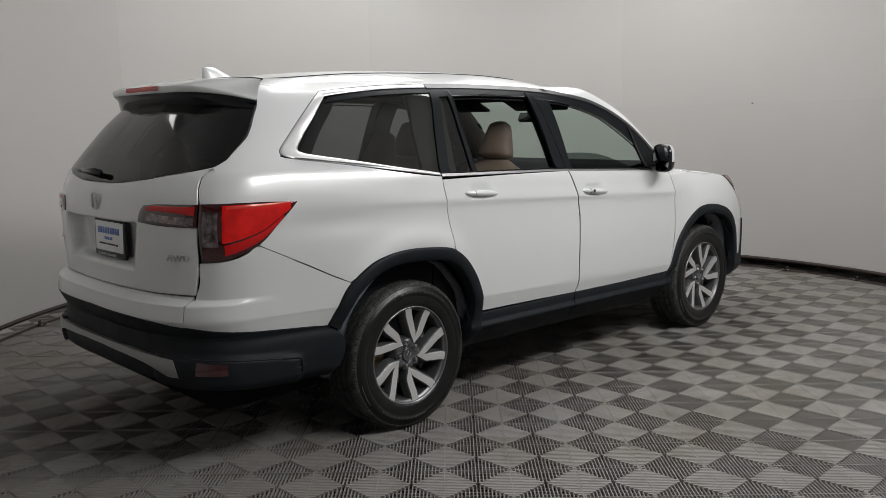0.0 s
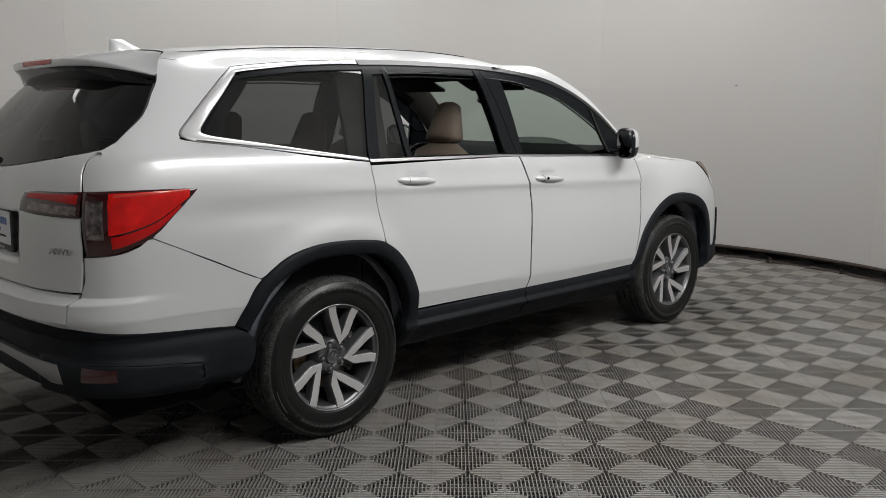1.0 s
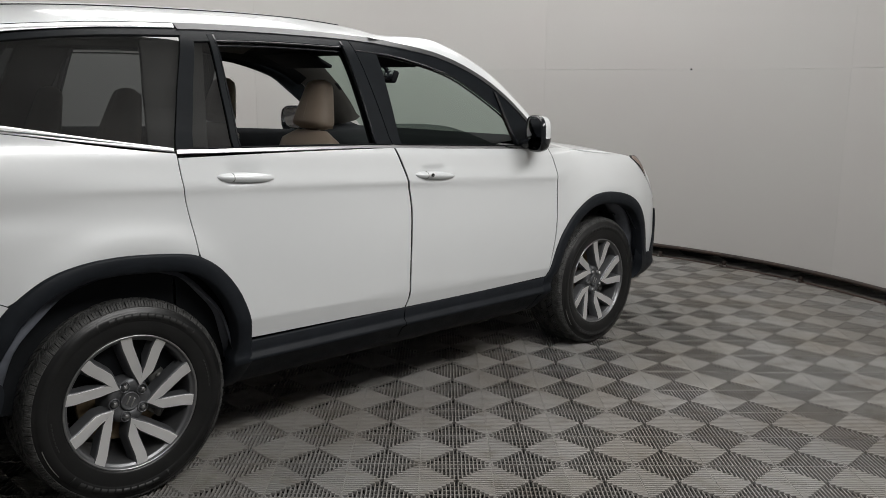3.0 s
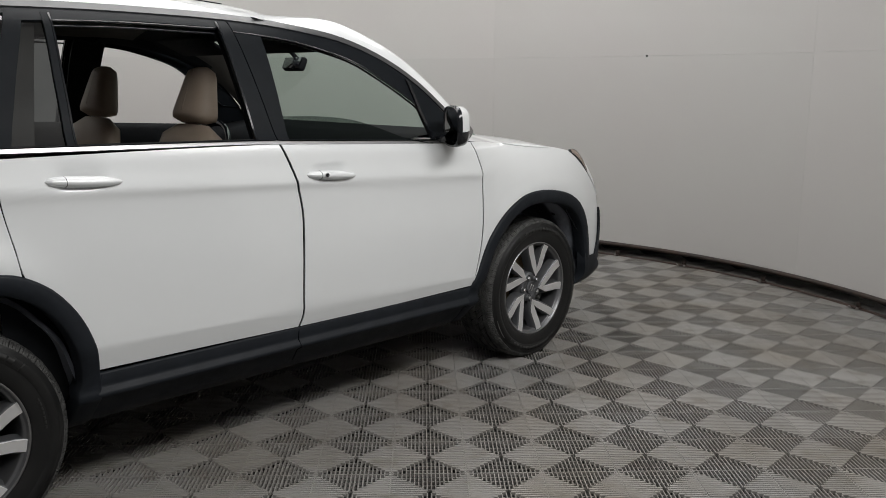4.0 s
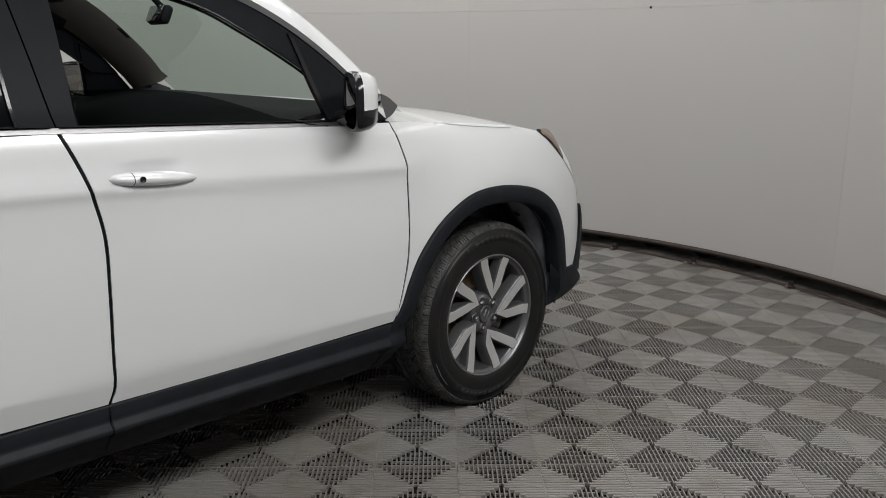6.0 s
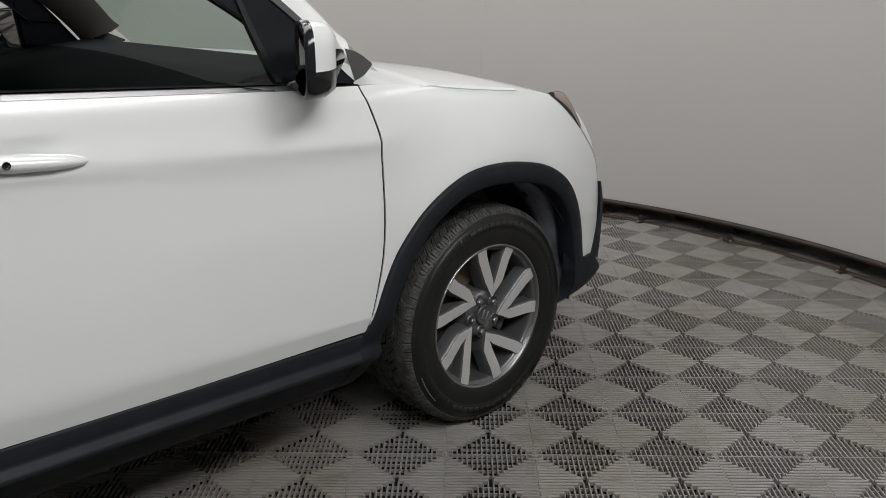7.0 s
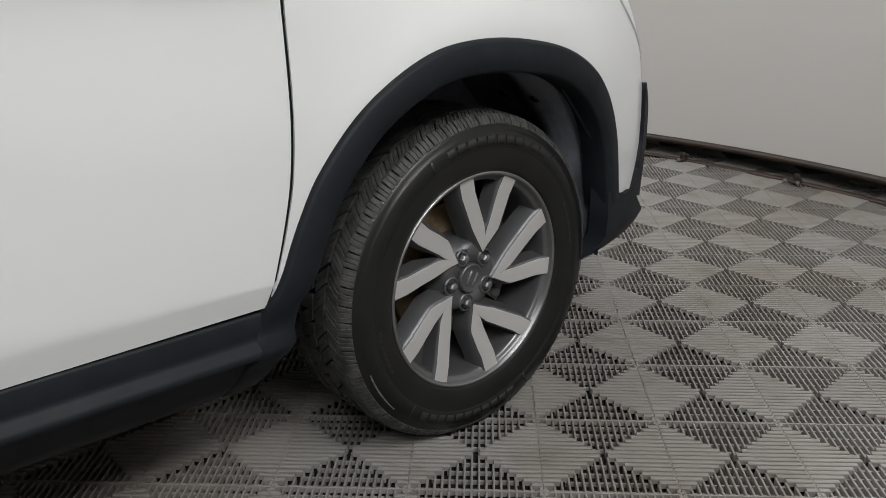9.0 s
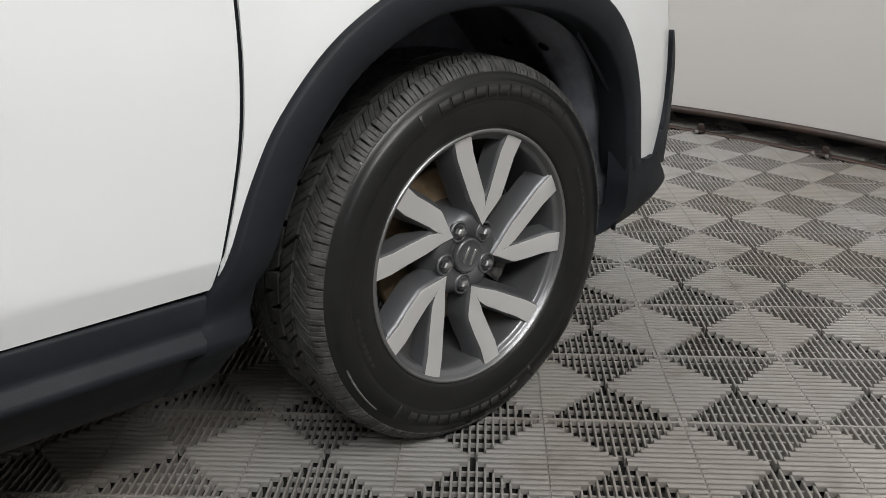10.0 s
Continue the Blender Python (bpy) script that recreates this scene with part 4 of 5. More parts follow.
def build_wheel(turn):
    """A wheel whose outer face looks towards -y, its hub at the origin; turn: the angle of its first spoke pair."""
    wheel = empty("wheel")
    # carcass: sidewalls with a raised band, and the floor of the tread grooves
    half = [(.236, -.098), (.2415, -.1075), (.246, -.1125), (.2475, -.1165), (.256, -.1205), (.270, -.1245), (.285, -.1268), (.299, -.1277), (.3012, -.1278), (.3024, -.1292),
            (.318, -.1286), (.3335, -.1266), (.3348, -.1248), (.343, -.1218), (.350, -.1172), (.356, -.1108), (.3605, -.102), (.363, -.092), (.3645, -.075), (.3655, -.04)]
    bm = bmesh.new()
    lathe(bm, half + [(.3657, 0)] + [(r, -d) for r, d in half[::-1]], 128)
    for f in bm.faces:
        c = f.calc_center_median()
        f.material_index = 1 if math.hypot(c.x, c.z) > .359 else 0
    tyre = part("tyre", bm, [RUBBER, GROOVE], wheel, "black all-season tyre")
    # tread blocks: rows across, cut by slanted grooves and fine slits
    top = table([(-.1200, .3475), (-.1165, .3540), (-.1115, .3605), (-.104, .3668), (-.094, .3706), (-.078, .3728), (-.04, .3745), (0, .3750), (.04, .3745), (.078, .3728), (.094, .3706), (.104, .3668), (.1115, .3605), (.1165, .3540), (.1200, .3475)])
    rng = random.Random(7)
    bm = bmesh.new()

    def block(a0, a1, ys, slant, lift=0.0, index=0):
        """A block between two angles; its ends follow slant (radians a metre across)."""
        mid = sum(ys) / len(ys)
        rings = []
        for y in ys:
            o = slant * (y - mid)
            r1 = float(top(y)) + lift
            r0 = r1 - .0095
            c = .0011 / .37
            rings.append([(r0, a0 + o, y), (r1 - .0011, a0 + o, y), (r1, a0 + o + c, y), (r1, a1 + o - c, y), (r1 - .0011, a1 + o, y), (r0, a1 + o, y)])
        V = [[bm.verts.new((r * math.cos(a), y, r * math.sin(a))) for r, a, y in ring] for ring in rings]
        for u, v in zip(V, V[1:]):
            for k in range(5):
                bm.faces.new((u[k], v[k], v[k + 1], u[k + 1])[::-1])
        bm.faces.new(V[0])
        bm.faces.new(V[-1][::-1])
    pitches = [rng.choice((.9, 1.0, 1.12)) for _ in range(66)]
    total = sum(pitches)
    for side in (-1, 1):
        a = .03 * (side + 1)
        for k, p in enumerate(pitches):
            w = math.tau * p / total
            g = .0032 / .37
            # shoulder block in slices
            slit = .00045 / .37
            cuts = np.linspace(a + g / 2, a + w - g / 2, 4)
            for i in range(3):
                for ys, slant in (((.1180, .1150, .1105, .104, .0985), .3), ((.0972, .090, .081, .0665), 2.0)):
                    block(cuts[i] + (slit if i else 0), cuts[i + 1] - (slit if i < 2 else 0), [side * y for y in ys][::-side], side * slant + rng.uniform(-.2, .2), rng.uniform(-.0009, .0005))
            # second row, offset by half a pitch
            b = a + w * .5
            ys = np.linspace(.0585, .0275, 4)
            for i in range(2):
                block(b + g * .6 + (w - g * 1.2) * i / 2 + (slit if i else 0), b + g * .6 + (w - g * 1.2) * (i + 1) / 2 - (0 if i else slit), [side * y for y in ys][::-side], -side * 2.4)
            a += w
    a = 0.0
    for k, p in enumerate(pitches):
        w = math.tau * p / total
        block(a + .003, a + w - .006, [-.0195, -.006, .006, .0195], 1.6 if k % 2 else .5)
        a += w
    part("tread", bm, TREAD, tyre, "dusty tread blocks", smooth=False)
    # raised bars where the sidewall carries writing
    def arc_bar(a0, a1, r0, r1, y, material=None):
        bm = bmesh.new()
        n = max(2, int(abs(a1 - a0) / 2) + 1)
        rows = []
        for t in np.linspace(radians(a0), radians(a1), n):
            c, s_ = math.cos(t), math.sin(t)
            rows.append([(r0 * c, y + .002, r0 * s_), (r0 * c, y, r0 * s_), (r1 * c, y + .0012, r1 * s_), (r1 * c, y + .0036, r1 * s_)])
        grid(bm, rows)
        for e in (rows[0], rows[-1]):
            bm.faces.new([bm.verts.new(p) for p in e])
        part("sidewall_bar", bm, material or RUBLET, tyre, smooth=False)
    for base in (turn + 27, turn - 153):
        for k in range(11):
            a = base - k * 5.1
            arc_bar(a - 3.9, a, .3085, .3285, -.1302)
        arc_bar(base + 7, base + 8.0, .304, .332, -.1300)
        arc_bar(base - 61, base - 60, .304, .332, -.1300)
    for base in (turn + 103, turn - 77):
        for k in range(7):
            arc_bar(base + k * 3.2, base + k * 3.2 + 2.2, .286, .295, -.1284)
    # one paler streak along the outer edge of the raised band
    arc_bar(turn + 118, turn + 138, .3335, .3365, -.1268, PALE_STREAK)
    # rim: flange, step and barrel
    bm = bmesh.new()
    lathe(bm, [(.2478, -.1130), (.2470, -.1172), (.2440, -.1182), (.2405, -.1165), (.2380, -.1085), (.2345, -.1045), (.2290, -.1030), (.2262, -.0985), (.2235, -.080), (.2200, -.04), (.2120, .0), (.208, .09), (.228, .105), (.24, .10)], 96)
    rim = part("rim", bm, BARREL, wheel, "dark grey satin alloy rim")
    bm = bmesh.new()
    lathe(bm, [(.2483, -.1150), (.2474, -.1178), (.2452, -.1188), (.2422, -.1182), (.2408, -.1168)], 96)
    part("rim_edge", bm, EDGEAL, rim, "thin machined rim edge")
    # five pairs of arms, each pair a pointed V with machined faces on dark flanks
    face_y = table([(.06, -.0925), (.09, -.0935), (.12, -.0955), (.16, -.0995), (.20, -.1045), (.245, -.1105)])
    inner = [(.0590, .0000), (.0800, .0000), (.1010, .0004), (.1200, .0040), (.1280, .0070), (.1650, .0205), (.2020, .0340), (.2370, .0470)]
    outer = [(.0590, .0006), (.0740, .0125), (.0890, .0245), (.1050, .0370), (.1140, .0430), (.1510, .0585), (.1880, .0735), (.2240, .0880)]
    for k in range(5):
        mid = radians(turn + 72 * k)

        def put(o, t, yy):
            t -= .025 * (1 - float(smooth(.10, .235, math.hypot(o, t))))
            return (math.cos(mid) * o - math.sin(mid) * t, yy, math.sin(mid) * o + math.cos(mid) * t)
        body = bmesh.new()
        for side in (1, -1):
            rows, rowd = [], []
            for i, ((io, it), (oo, ot)) in enumerate(zip(inner, outer)):
                yi, yo = float(face_y(math.hypot(io, it))), float(face_y(math.hypot(oo, ot)))
                e = .0014 if i else .0
                slit = it > .001
                n = .0012 if slit else 0
                rows.append([put(io, side * (it + n), yi + (.0004 if slit else 0)), put(io, side * (it + 2 * n), yi), put(oo, side * max(ot - 2 * e, .0003), yo), put(oo, side * max(ot - e, .0004), yo + .0004)])
                di = .008 if i > 4 else (.004 if slit else 0)
                floor_in = .040 if i > 4 else (.020 if i == 4 else (.007 if slit else .001))
                rowd.append([put(io, side * max(it - di, .0), yi + floor_in), put(io, side * max(it - di * .3, 0), yi + floor_in * .25), put(io, side * it, yi + .0018),
                             put(oo, side * ot, yo + .0018), put(oo - .001, side * (ot + .0035), yo + .009), put(oo - .004, side * (ot + .0095), yo + .026), put(oo - .006, side * (ot + .0120), yo + .048)])
            grid(body, rowd, flip=side < 0)
            f = bmesh.new()
            grid(f, rows, flip=side < 0)
            for q in f.faces:
                q.smooth = False
            # blunt end at the rim
            e0, e1 = rows[-1][1], rows[-1][2]
            f.faces.new([f.verts.new(p) for p in ((e0, e1, (e1[0] * 1.008, e1[1] + .006, e1[2] * 1.008), (e0[0] * 1.008, e0[1] + .006, e0[2] * 1.008))[::side])])
            if side > 0:
                face_parts = [f]
            else:
                face_parts.append(f)
        spoke = part("spoke", body, DARKAL, wheel, "dark grey painted spoke pair")
        for f in face_parts:
            part("machined_face", f, ALLOY, spoke, "bright machined spoke face", smooth=False)
    # hub with a scalloped edge and nut pockets
    bm = bmesh.new()

    def scallop(a, j, r, d):
        return .006 * math.cos(5 * (a - radians(turn))) if 3 <= j <= 5 else 0
    lathe(bm, [(.0, -.080), (.036, -.080), (.0395, -.0855), (.0600, -.0865), (.0720, -.0830), (.0790, -.0720), (.088, -.05), (.095, -.02), (.095, .05)], 80, shape=scallop)
    hub = part("hub", bm, DARKAL, wheel)
    for k in range(5):
        a = radians(turn + 31 + 72 * k)
        b = bmesh.new()
        c = (.0572 * math.cos(a), 0, .0572 * math.sin(a))
        lathe(b, [(.0128, -.072), (.0128, -.089), (.0118, -.0915), (.0105, -.0955), (.0075, -.0985), (.003, -.0998), (.0, -.1)], 6, centre=c)
        for q in b.faces:
            q.smooth = False
        part("lug_nut", b, NUT, hub, smooth=False)
        b = bmesh.new()
        lathe(b, [(.0215, -.0850), (.0200, -.0885), (.0178, -.0890), (.0160, -.0850), (.0150, -.074)], 24, centre=c)
        part("nut_pocket", b, DARKAL, hub)
    bm = bmesh.new()
    lathe(bm, [(.0345, -.08), (.0345, -.0895), (.0325, -.0920), (.0300, -.0925), (.0290, -.0915), (.014, -.0922), (0, -.0924)], 40)
    part("centre_cap", bm, DARKAL, hub, "dark grey centre cap")
    bm = bmesh.new()
    lean = pose(0, 0, 0, 0, 58 - turn * .35, 0)
    for sx in (1, -1):
        box(bm, sx * .0095 - .0026, -.0945, -.0165, sx * .0095 + .0026, -.0918, .0165, .0008, lean)
    part("cap_emblem", bm, STEEL, hub)
    # valve
    bm = bmesh.new()
    a = radians(turn + 124)
    tube(bm, [(.222 * math.cos(a), -.080, .222 * math.sin(a)), (.210 * math.cos(a), -.094, .210 * math.sin(a)), (.196 * math.cos(a), -.100, .196 * math.sin(a))], [.005, .0045, .004], 8)
    part("valve", bm, STEEL, rim)
    # brake: worn disc with a rusty edge, bell and caliper
    bm = bmesh.new()
    lathe(bm, [(.062, -.040), (.083, -.038), (.086, -.016), (.098, -.0145), (.100, -.014), (.158, -.014), (.161, -.012), (.161, .012), (.085, .014)], 64)
    part("brake_disc", bm, RUST, wheel, "rusty brake disc")
    bm = bmesh.new()
    rows = []
    for t in np.linspace(radians(-40), radians(30), 14):
        rows.append([(r * math.cos(t), y, r * math.sin(t)) for r, y in ((.105, .03), (.105, -.034), (.122, -.043), (.165, -.043), (.178, -.03), (.178, .05))])
    grid(bm, rows)
    for t in (-34, -6, 22):
        a = radians(t)
        lathe(bm, [(.013, -.030), (.013, -.052), (.009, -.055), (0, -.055)], 12, centre=(.143 * math.cos(a), 0, .143 * math.sin(a)))
    tube(bm, [(.118, -.045, .02), (.125, -.052, -.03), (.118, -.046, -.07)], .006, 8)
    part("brake_caliper", bm, CALIPER, wheel, "grey cast brake caliper")
    return wheel


HUB_Y, HUB_Z = .778, .3655
for turn, pairs in ((FRONT_TURN, ((2.82, -HUB_Y, 0), (2.82, HUB_Y, 180))), (REAR_TURN, ((0, -HUB_Y, 0), (0, HUB_Y, 180)))):
    (x0, y0, r0), (x1, y1, r1) = pairs
    first = build_wheel(turn)
    first.parent = car
    first.matrix_basis = pose(x0, y0, HUB_Z, 0, 0, r0)
    copy_thing(first, pose(x1, y1, HUB_Z, 0, 0, r1))


# ---- nose ----
def build_nose():
    bumper = empty("front_bumper")
    bumper.parent = car
    rim = even(spline([surf(*X(*p)) for p in NOSE]), 30)
    bm = bmesh.new()
    for s in (1, -1):
        rows = []
        for p in rim:
            xc = 3.70 - .45 * max(0, p[2] - .62) ** 1.5
            rows.append([(p[0] + (xc - p[0]) * (1 - (1 - t) ** 3.2), s * p[1] * (1 - t), p[2]) for t in np.linspace(0, 1, 14)])
        grid(bm, rows, flip=s > 0)
    part("painted_cover", bm, PAINT, bumper)
    # nose top between the lamps
    bm = bmesh.new()
    rows = []
    for t in np.linspace(0, 1, 10):
        rows.append([(3.24 + (.36 * t) * (1 - k ** 4), k * .906 * (1 - .06 * t), .948 + .132 * (1 - k * k) * (1 - t) - .10 * t) for k in np.linspace(-1, 1, 17)])
    grid(bm, rows)
    part("grille_top", bm, GLOSSB, bumper)
    for s in (1, -1):
        # black chin
        bm = bmesh.new()
        q = coons(Xs((3.135, .317), (3.241, .322), (3.36, .334), (3.445, .362)), Xs((3.445, .362), (3.455, .385)), Xs((3.207, .505), (3.245, .490), (3.30, .477), (3.35, .473), (3.40, .430), (3.455, .385)), Xs((3.135, .317), (3.189, .35), (3.209, .40), (3.209, .46), (3.207, .505)), 36, 24)
        lay(bm, q, s, depth=.05, push=lambda p: .0115 - .05 * np.clip((.392 - p[..., 2]) / .08, 0, 1) ** 1.3)
        part("lower_cover", bm, BLACKP, bumper)
        # black fin of the fog lamp housing
        bm = bmesh.new()
        q = coons(Xs((3.348, .462), (3.41, .44)), Xs((3.41, .44), (3.437, .56), (3.430, .66), (3.392, .738)), Xs((3.386, .734), (3.392, .738)), Xs((3.348, .462), (3.390, .55), (3.401, .62), (3.386, .734)), 8, 24)
        lay(bm, q, s, out=.010, depth=.02)
        part("fog_lamp_surround", bm, BLACKP, bumper)
        # headlamp tip
        lampf = empty("headlamp")
        lampf.parent = car
        bm = bmesh.new()
        q = coons(Xs((3.104, 1.070), (3.17, 1.015), (3.240, .948)), Xs((3.240, .948), (3.244, .956)), Xs((3.108, 1.079), (3.172, 1.072), (3.205, 1.03), (3.244, .956)), Xs((3.104, 1.070), (3.108, 1.079)), 24, 8)
        lay(bm, q, s, out=.003, depth=.02)
        part("lamp_body", bm, GLOSSB, lampf, "dark headlamp edge")
        part("lamp_lens", _sheet(q, .12, .95, .22, .95, 18, 5, s, .0065), AMBERL, lampf, "clear lens with an amber tint")


AMBERL = mat("amber_tinted_lens", (0.27, 0.21, 0.18), 0.12, 0.3, coat=1.0)
build_nose()


# ---- door furniture ----
def build_handle(x0, z0, x1, z1, s, key):
    handle = empty("door_handle")
    handle.parent = car
    rows = []
    n = 22
    for k in range(n + 1):
        f = k / n
        x, z = x0 + (x1 - x0) * f, z0 + (z1 - z0) * f
        h = .0185 * (max(0, 4 * f * (1 - f)) ** .42) * (1.05 - .2 * f) + .0012
        p = surf(*X(x, z))
        o = .030 * (max(0, 4 * f * (1 - f)) ** .5) + .002
        rows.append([(x, s * (p[1] + .004 - o * math.sin(t) if math.sin(t) > 0 else p[1] + .004), z + h * -math.cos(t)) for t in np.linspace(0, math.pi, 11)])
    bm = bmesh.new()
    grid(bm, rows, flip=s > 0)
    part("grip", bm, PAINT, handle, "body-coloured grip")
    bm = bmesh.new()
    xa = x0 + (x1 - x0) * .245
    za = z0 + (z1 - z0) * .245
    pa = surf(*X(xa, za))
    tube(bm, [(xa, s * (pa[1] + .003 - .0272 * math.sin(t) * 1.0), za + .0172 * -math.cos(t)) for t in np.linspace(.1, math.pi - .1, 12)], .0011, 5)
    part("joint", bm, FRAMEB, handle)
    if key:
        bm = bmesh.new()
        xk, zk = x0 + .078, z0 - .004
        pk = surf(*X(xk, zk))
        lathe(bm, [(.0078, -.006), (.0078, -.0015), (.006, 0), (0, 0)], 16, centre=(0, 0, 0))
        ob = part("key_button", bm, GLOSSB, handle)
        ob.matrix_basis = pose(xk, s * (pk[1] - .0268), zk, 0, 0, 0 if s > 0 else 180)


for s in (1, -1):
    build_handle(1.311, 1.094, 1.556, 1.074, s, True)
    build_handle(.336, 1.151, .583, 1.133, s, False)


def build_mirror(s):
    mir = empty("wing_mirror")
    mir.parent = car
    # housing: rings from the rear rim to the rounded front
    def ring(x, yc, zc, hy, hz, n=28, e=3.2, tilt=.042):
        out = []
        for k in range(n):
            a = k * math.tau / n
            c, d = math.cos(a), math.sin(a)
            r = (abs(c) ** e + abs(d) ** e) ** (-1 / e)
            out.append((x - tilt * c * r, s * (yc - hy * c * r), zc + hz * d * r))
        return out
    secs = [(2.040, -1.018, 1.252, .082, .080), (2.043, -1.018, 1.252, .090, .088), (2.06, -1.018, 1.252, .094, .090), (2.10, -1.016, 1.252, .090, .086), (2.135, -1.01, 1.252, .076, .074), (2.155, -1.00, 1.250, .052, .052), (2.162, -.99, 1.25, .02, .02)]
    rings = [ring(*q) for q in secs]
    top, low = bmesh.new(), bmesh.new()
    V = [[(low.verts.new(p), top.verts.new(p)) for p in r] for r in rings]
    for r0, r1, sec in zip(V, V[1:], secs):
        n = len(r0)
        for k in range(n):
            kk = (k + 1) % n
            zc = (r0[k][0].co.z + r0[kk][0].co.z) / 2
            white = zc > 1.238 and sec[0] > 2.05
            i = 1 if white else 0
            q = [r0[k][i], r0[kk][i], r1[kk][i], r1[k][i]]
            (top if white else low).faces.new(q if s < 0 else q[::-1])
    for b in (top, low):
        for v in [v for v in b.verts if not v.link_faces]:
            b.verts.remove(v)
    part("housing", low, GLOSSB, mir, "gloss black lower housing")
    part("cap", top, PAINT, mir, "white mirror cap")
    bm = bmesh.new()
    rr = [(x - .26 * (z - 1.252), y, z) for x, y, z in ring(2.062, -1.018, 1.252, .078, .074)]
    c = tuple(np.mean(np.array(rr), axis=0))
    grid(bm, [rr + [rr[0]], [c] * (len(rr) + 1)], flip=s > 0)
    part("mirror_glass", bm, MIRRORC, mir, "mirror glass")
    bm = bmesh.new()
    rows = []
    for f in np.linspace(0, 1, 8):
        y = -.895 - .075 * f
        w, h = .050 - .016 * f, .030 - .006 * f
        rows.append([(2.11 - .02 * f + w * math.cos(t), s * y, 1.192 + .012 * f + h * math.sin(t)) for t in np.linspace(0, math.tau, 17)])
    grid(bm, rows, flip=s < 0)
    part("mirror_arm", bm, GLOSSB, mir)
    # black corner trim in front
    bm = bmesh.new()
    q = coons(Xs((2.285, 1.178), (2.35, 1.186), (2.415, 1.206)), Xs((2.415, 1.206), (2.415, 1.212)), Xs((2.265, 1.262), (2.34, 1.245), (2.415, 1.212)), Xs((2.285, 1.178), (2.265, 1.262)), 12, 8)
    p = surf(q[..., 0], q[..., 1])
    p[..., 1] = -(.893 - .62 * (p[..., 0] - 2.285) - .30 * (p[..., 2] - 1.18))
    p = p + np.array([0, -.008, 0])
    grid(bm, p * np.array([1, s, 1]), flip=s < 0)
    part("corner_trim", bm, GLOSSB, car)


build_mirror(1)
build_mirror(-1)


# ---- cabin ----
def build_cabin():
    cabin = empty("cabin_trim")
    cabin.parent = car
    for s in (1, -1):
        # door cards and rear side trim below the windows
        for name, x0, x1 in (("rear_side_trim", -.58, .20), ("rear_door_card", .21, 1.20), ("front_door_card", 1.22, 2.26)):
            bm = bmesh.new()
            top = lambda x: (BELT(x) if x > .18 else float(np.interp(x, [-.62, -.266, .18], [1.36, 1.312, 1.245]))) - .004
            rows = []
            for x in np.linspace(x0, x1, 24):
                zt = top(x)
                row = []
                for z, o in ((zt + .019, .004), (zt + .020, .05), (zt - .01, .085), (zt - .06, .10), (zt - .25, .11), (.62, .12), (.40, .12)):
                    p = surf(*X(x, min(z, zt - .01)))
                    row.append((x, s * (p[1] + o), z))
                rows.append(row)
            grid(bm, rows, flip=s > 0)
            part(name, bm, DARKIN, cabin)
        # pillar linings
        for name, b0, b1, t0, t1, m in (("b_pillar_lining", (1.14, 1.24), (1.29, 1.22), (1.13, 1.69), (1.29, 1.66), DARKIN), ("c_pillar_lining", (.12, 1.27), (.34, 1.25), (.22, 1.69), (.47, 1.69), PILLARL),
                                        ("d_pillar_lining", (-.66, 1.37), (-.50, 1.37), (-.45, 1.69), (-.20, 1.69), DARKIN)):
            bm = bmesh.new()
            q = coons(Xs(b0, b1), Xs(b1, t1), Xs(t0, t1), Xs(b0, t0), 8, 16)
            lay(bm, q, s, out=-.035, depth=-.0)
            lay(bm, q, s, out=-.045)
            part(name, bm, m, cabin)
        # rail above the doors
        bm = bmesh.new()
        rows = []
        for x in np.linspace(-.5, 1.9, 40):
            zt = TOPZ(max(x, -.27)) - .008
            e = surf(*X(x, zt - .035))
            rows.append([(x, s * (e[1] + .012), zt - .045), (x, s * (e[1] + .05), zt - .05), (x, s * (e[1] + .085), zt - .03), (x, s * (e[1] + .12), zt - .01)])
        grid(bm, rows, flip=s > 0)
        part("roof_rail_lining", bm, DARKIN, cabin)
    # floor and tail lining
    bm = bmesh.new()
    box(bm, .50, -.86, .40, 2.24, .86, .43)
    box(bm, -.95, -.52, .40, .498, .52, .43)
    part("cabin_floor", bm, DARKIN, cabin)
    bm = bmesh.new()
    box(bm, -.98, -.62, .44, -.95, .62, 1.20)
    part("tail_lining", bm, DARKIN, cabin)
    bm = bmesh.new()
    box(bm, -.9, -.60, .24, 3.2, .60, .39)
    part("underbody", bm, DARKIN, cabin)
    # dashboard
    bm = bmesh.new()
    rows = []
    for y in np.linspace(-.80, .80, 21):
        hood = .035 * math.exp(-((y - .38) / .18) ** 2)
        rows.append([(1.86 + .05 * (y / .8) ** 2, y, .70), (1.80 + .05 * (y / .8) ** 2, y, 1.00), (1.83, y, 1.12 + hood), (1.90, y, 1.165 + hood), (2.05, y, 1.198 + hood * .4), (2.27, y * 1.03, 1.222), (2.31, y * 1.03, 1.17)])
    grid(bm, rows, flip=True)
    part("dashboard", bm, DARKIN, cabin)
    # steering wheel
    wheel = empty("steering_wheel")
    wheel.parent = car
    R = pose(1.66, .38, 1.06, 0, -64, 0)
    bm = bmesh.new()
    tube(bm, [R @ Vector((.185 * math.cos(t), .185 * math.sin(t), 0)) for t in np.linspace(0, math.tau, 41)], .015, 8, caps=False)
    part("steering_rim", bm, GLOSSB, wheel)
    bm = bmesh.new()
    for a in (0, 120, 240):
        t = radians(a + 60)
        tube(bm, [R @ Vector((0, 0, -.03)), R @ Vector((.18 * math.cos(t), .18 * math.sin(t), 0))], [.03, .015], 8)
    part("steering_spoke", bm, DARKIN, wheel)
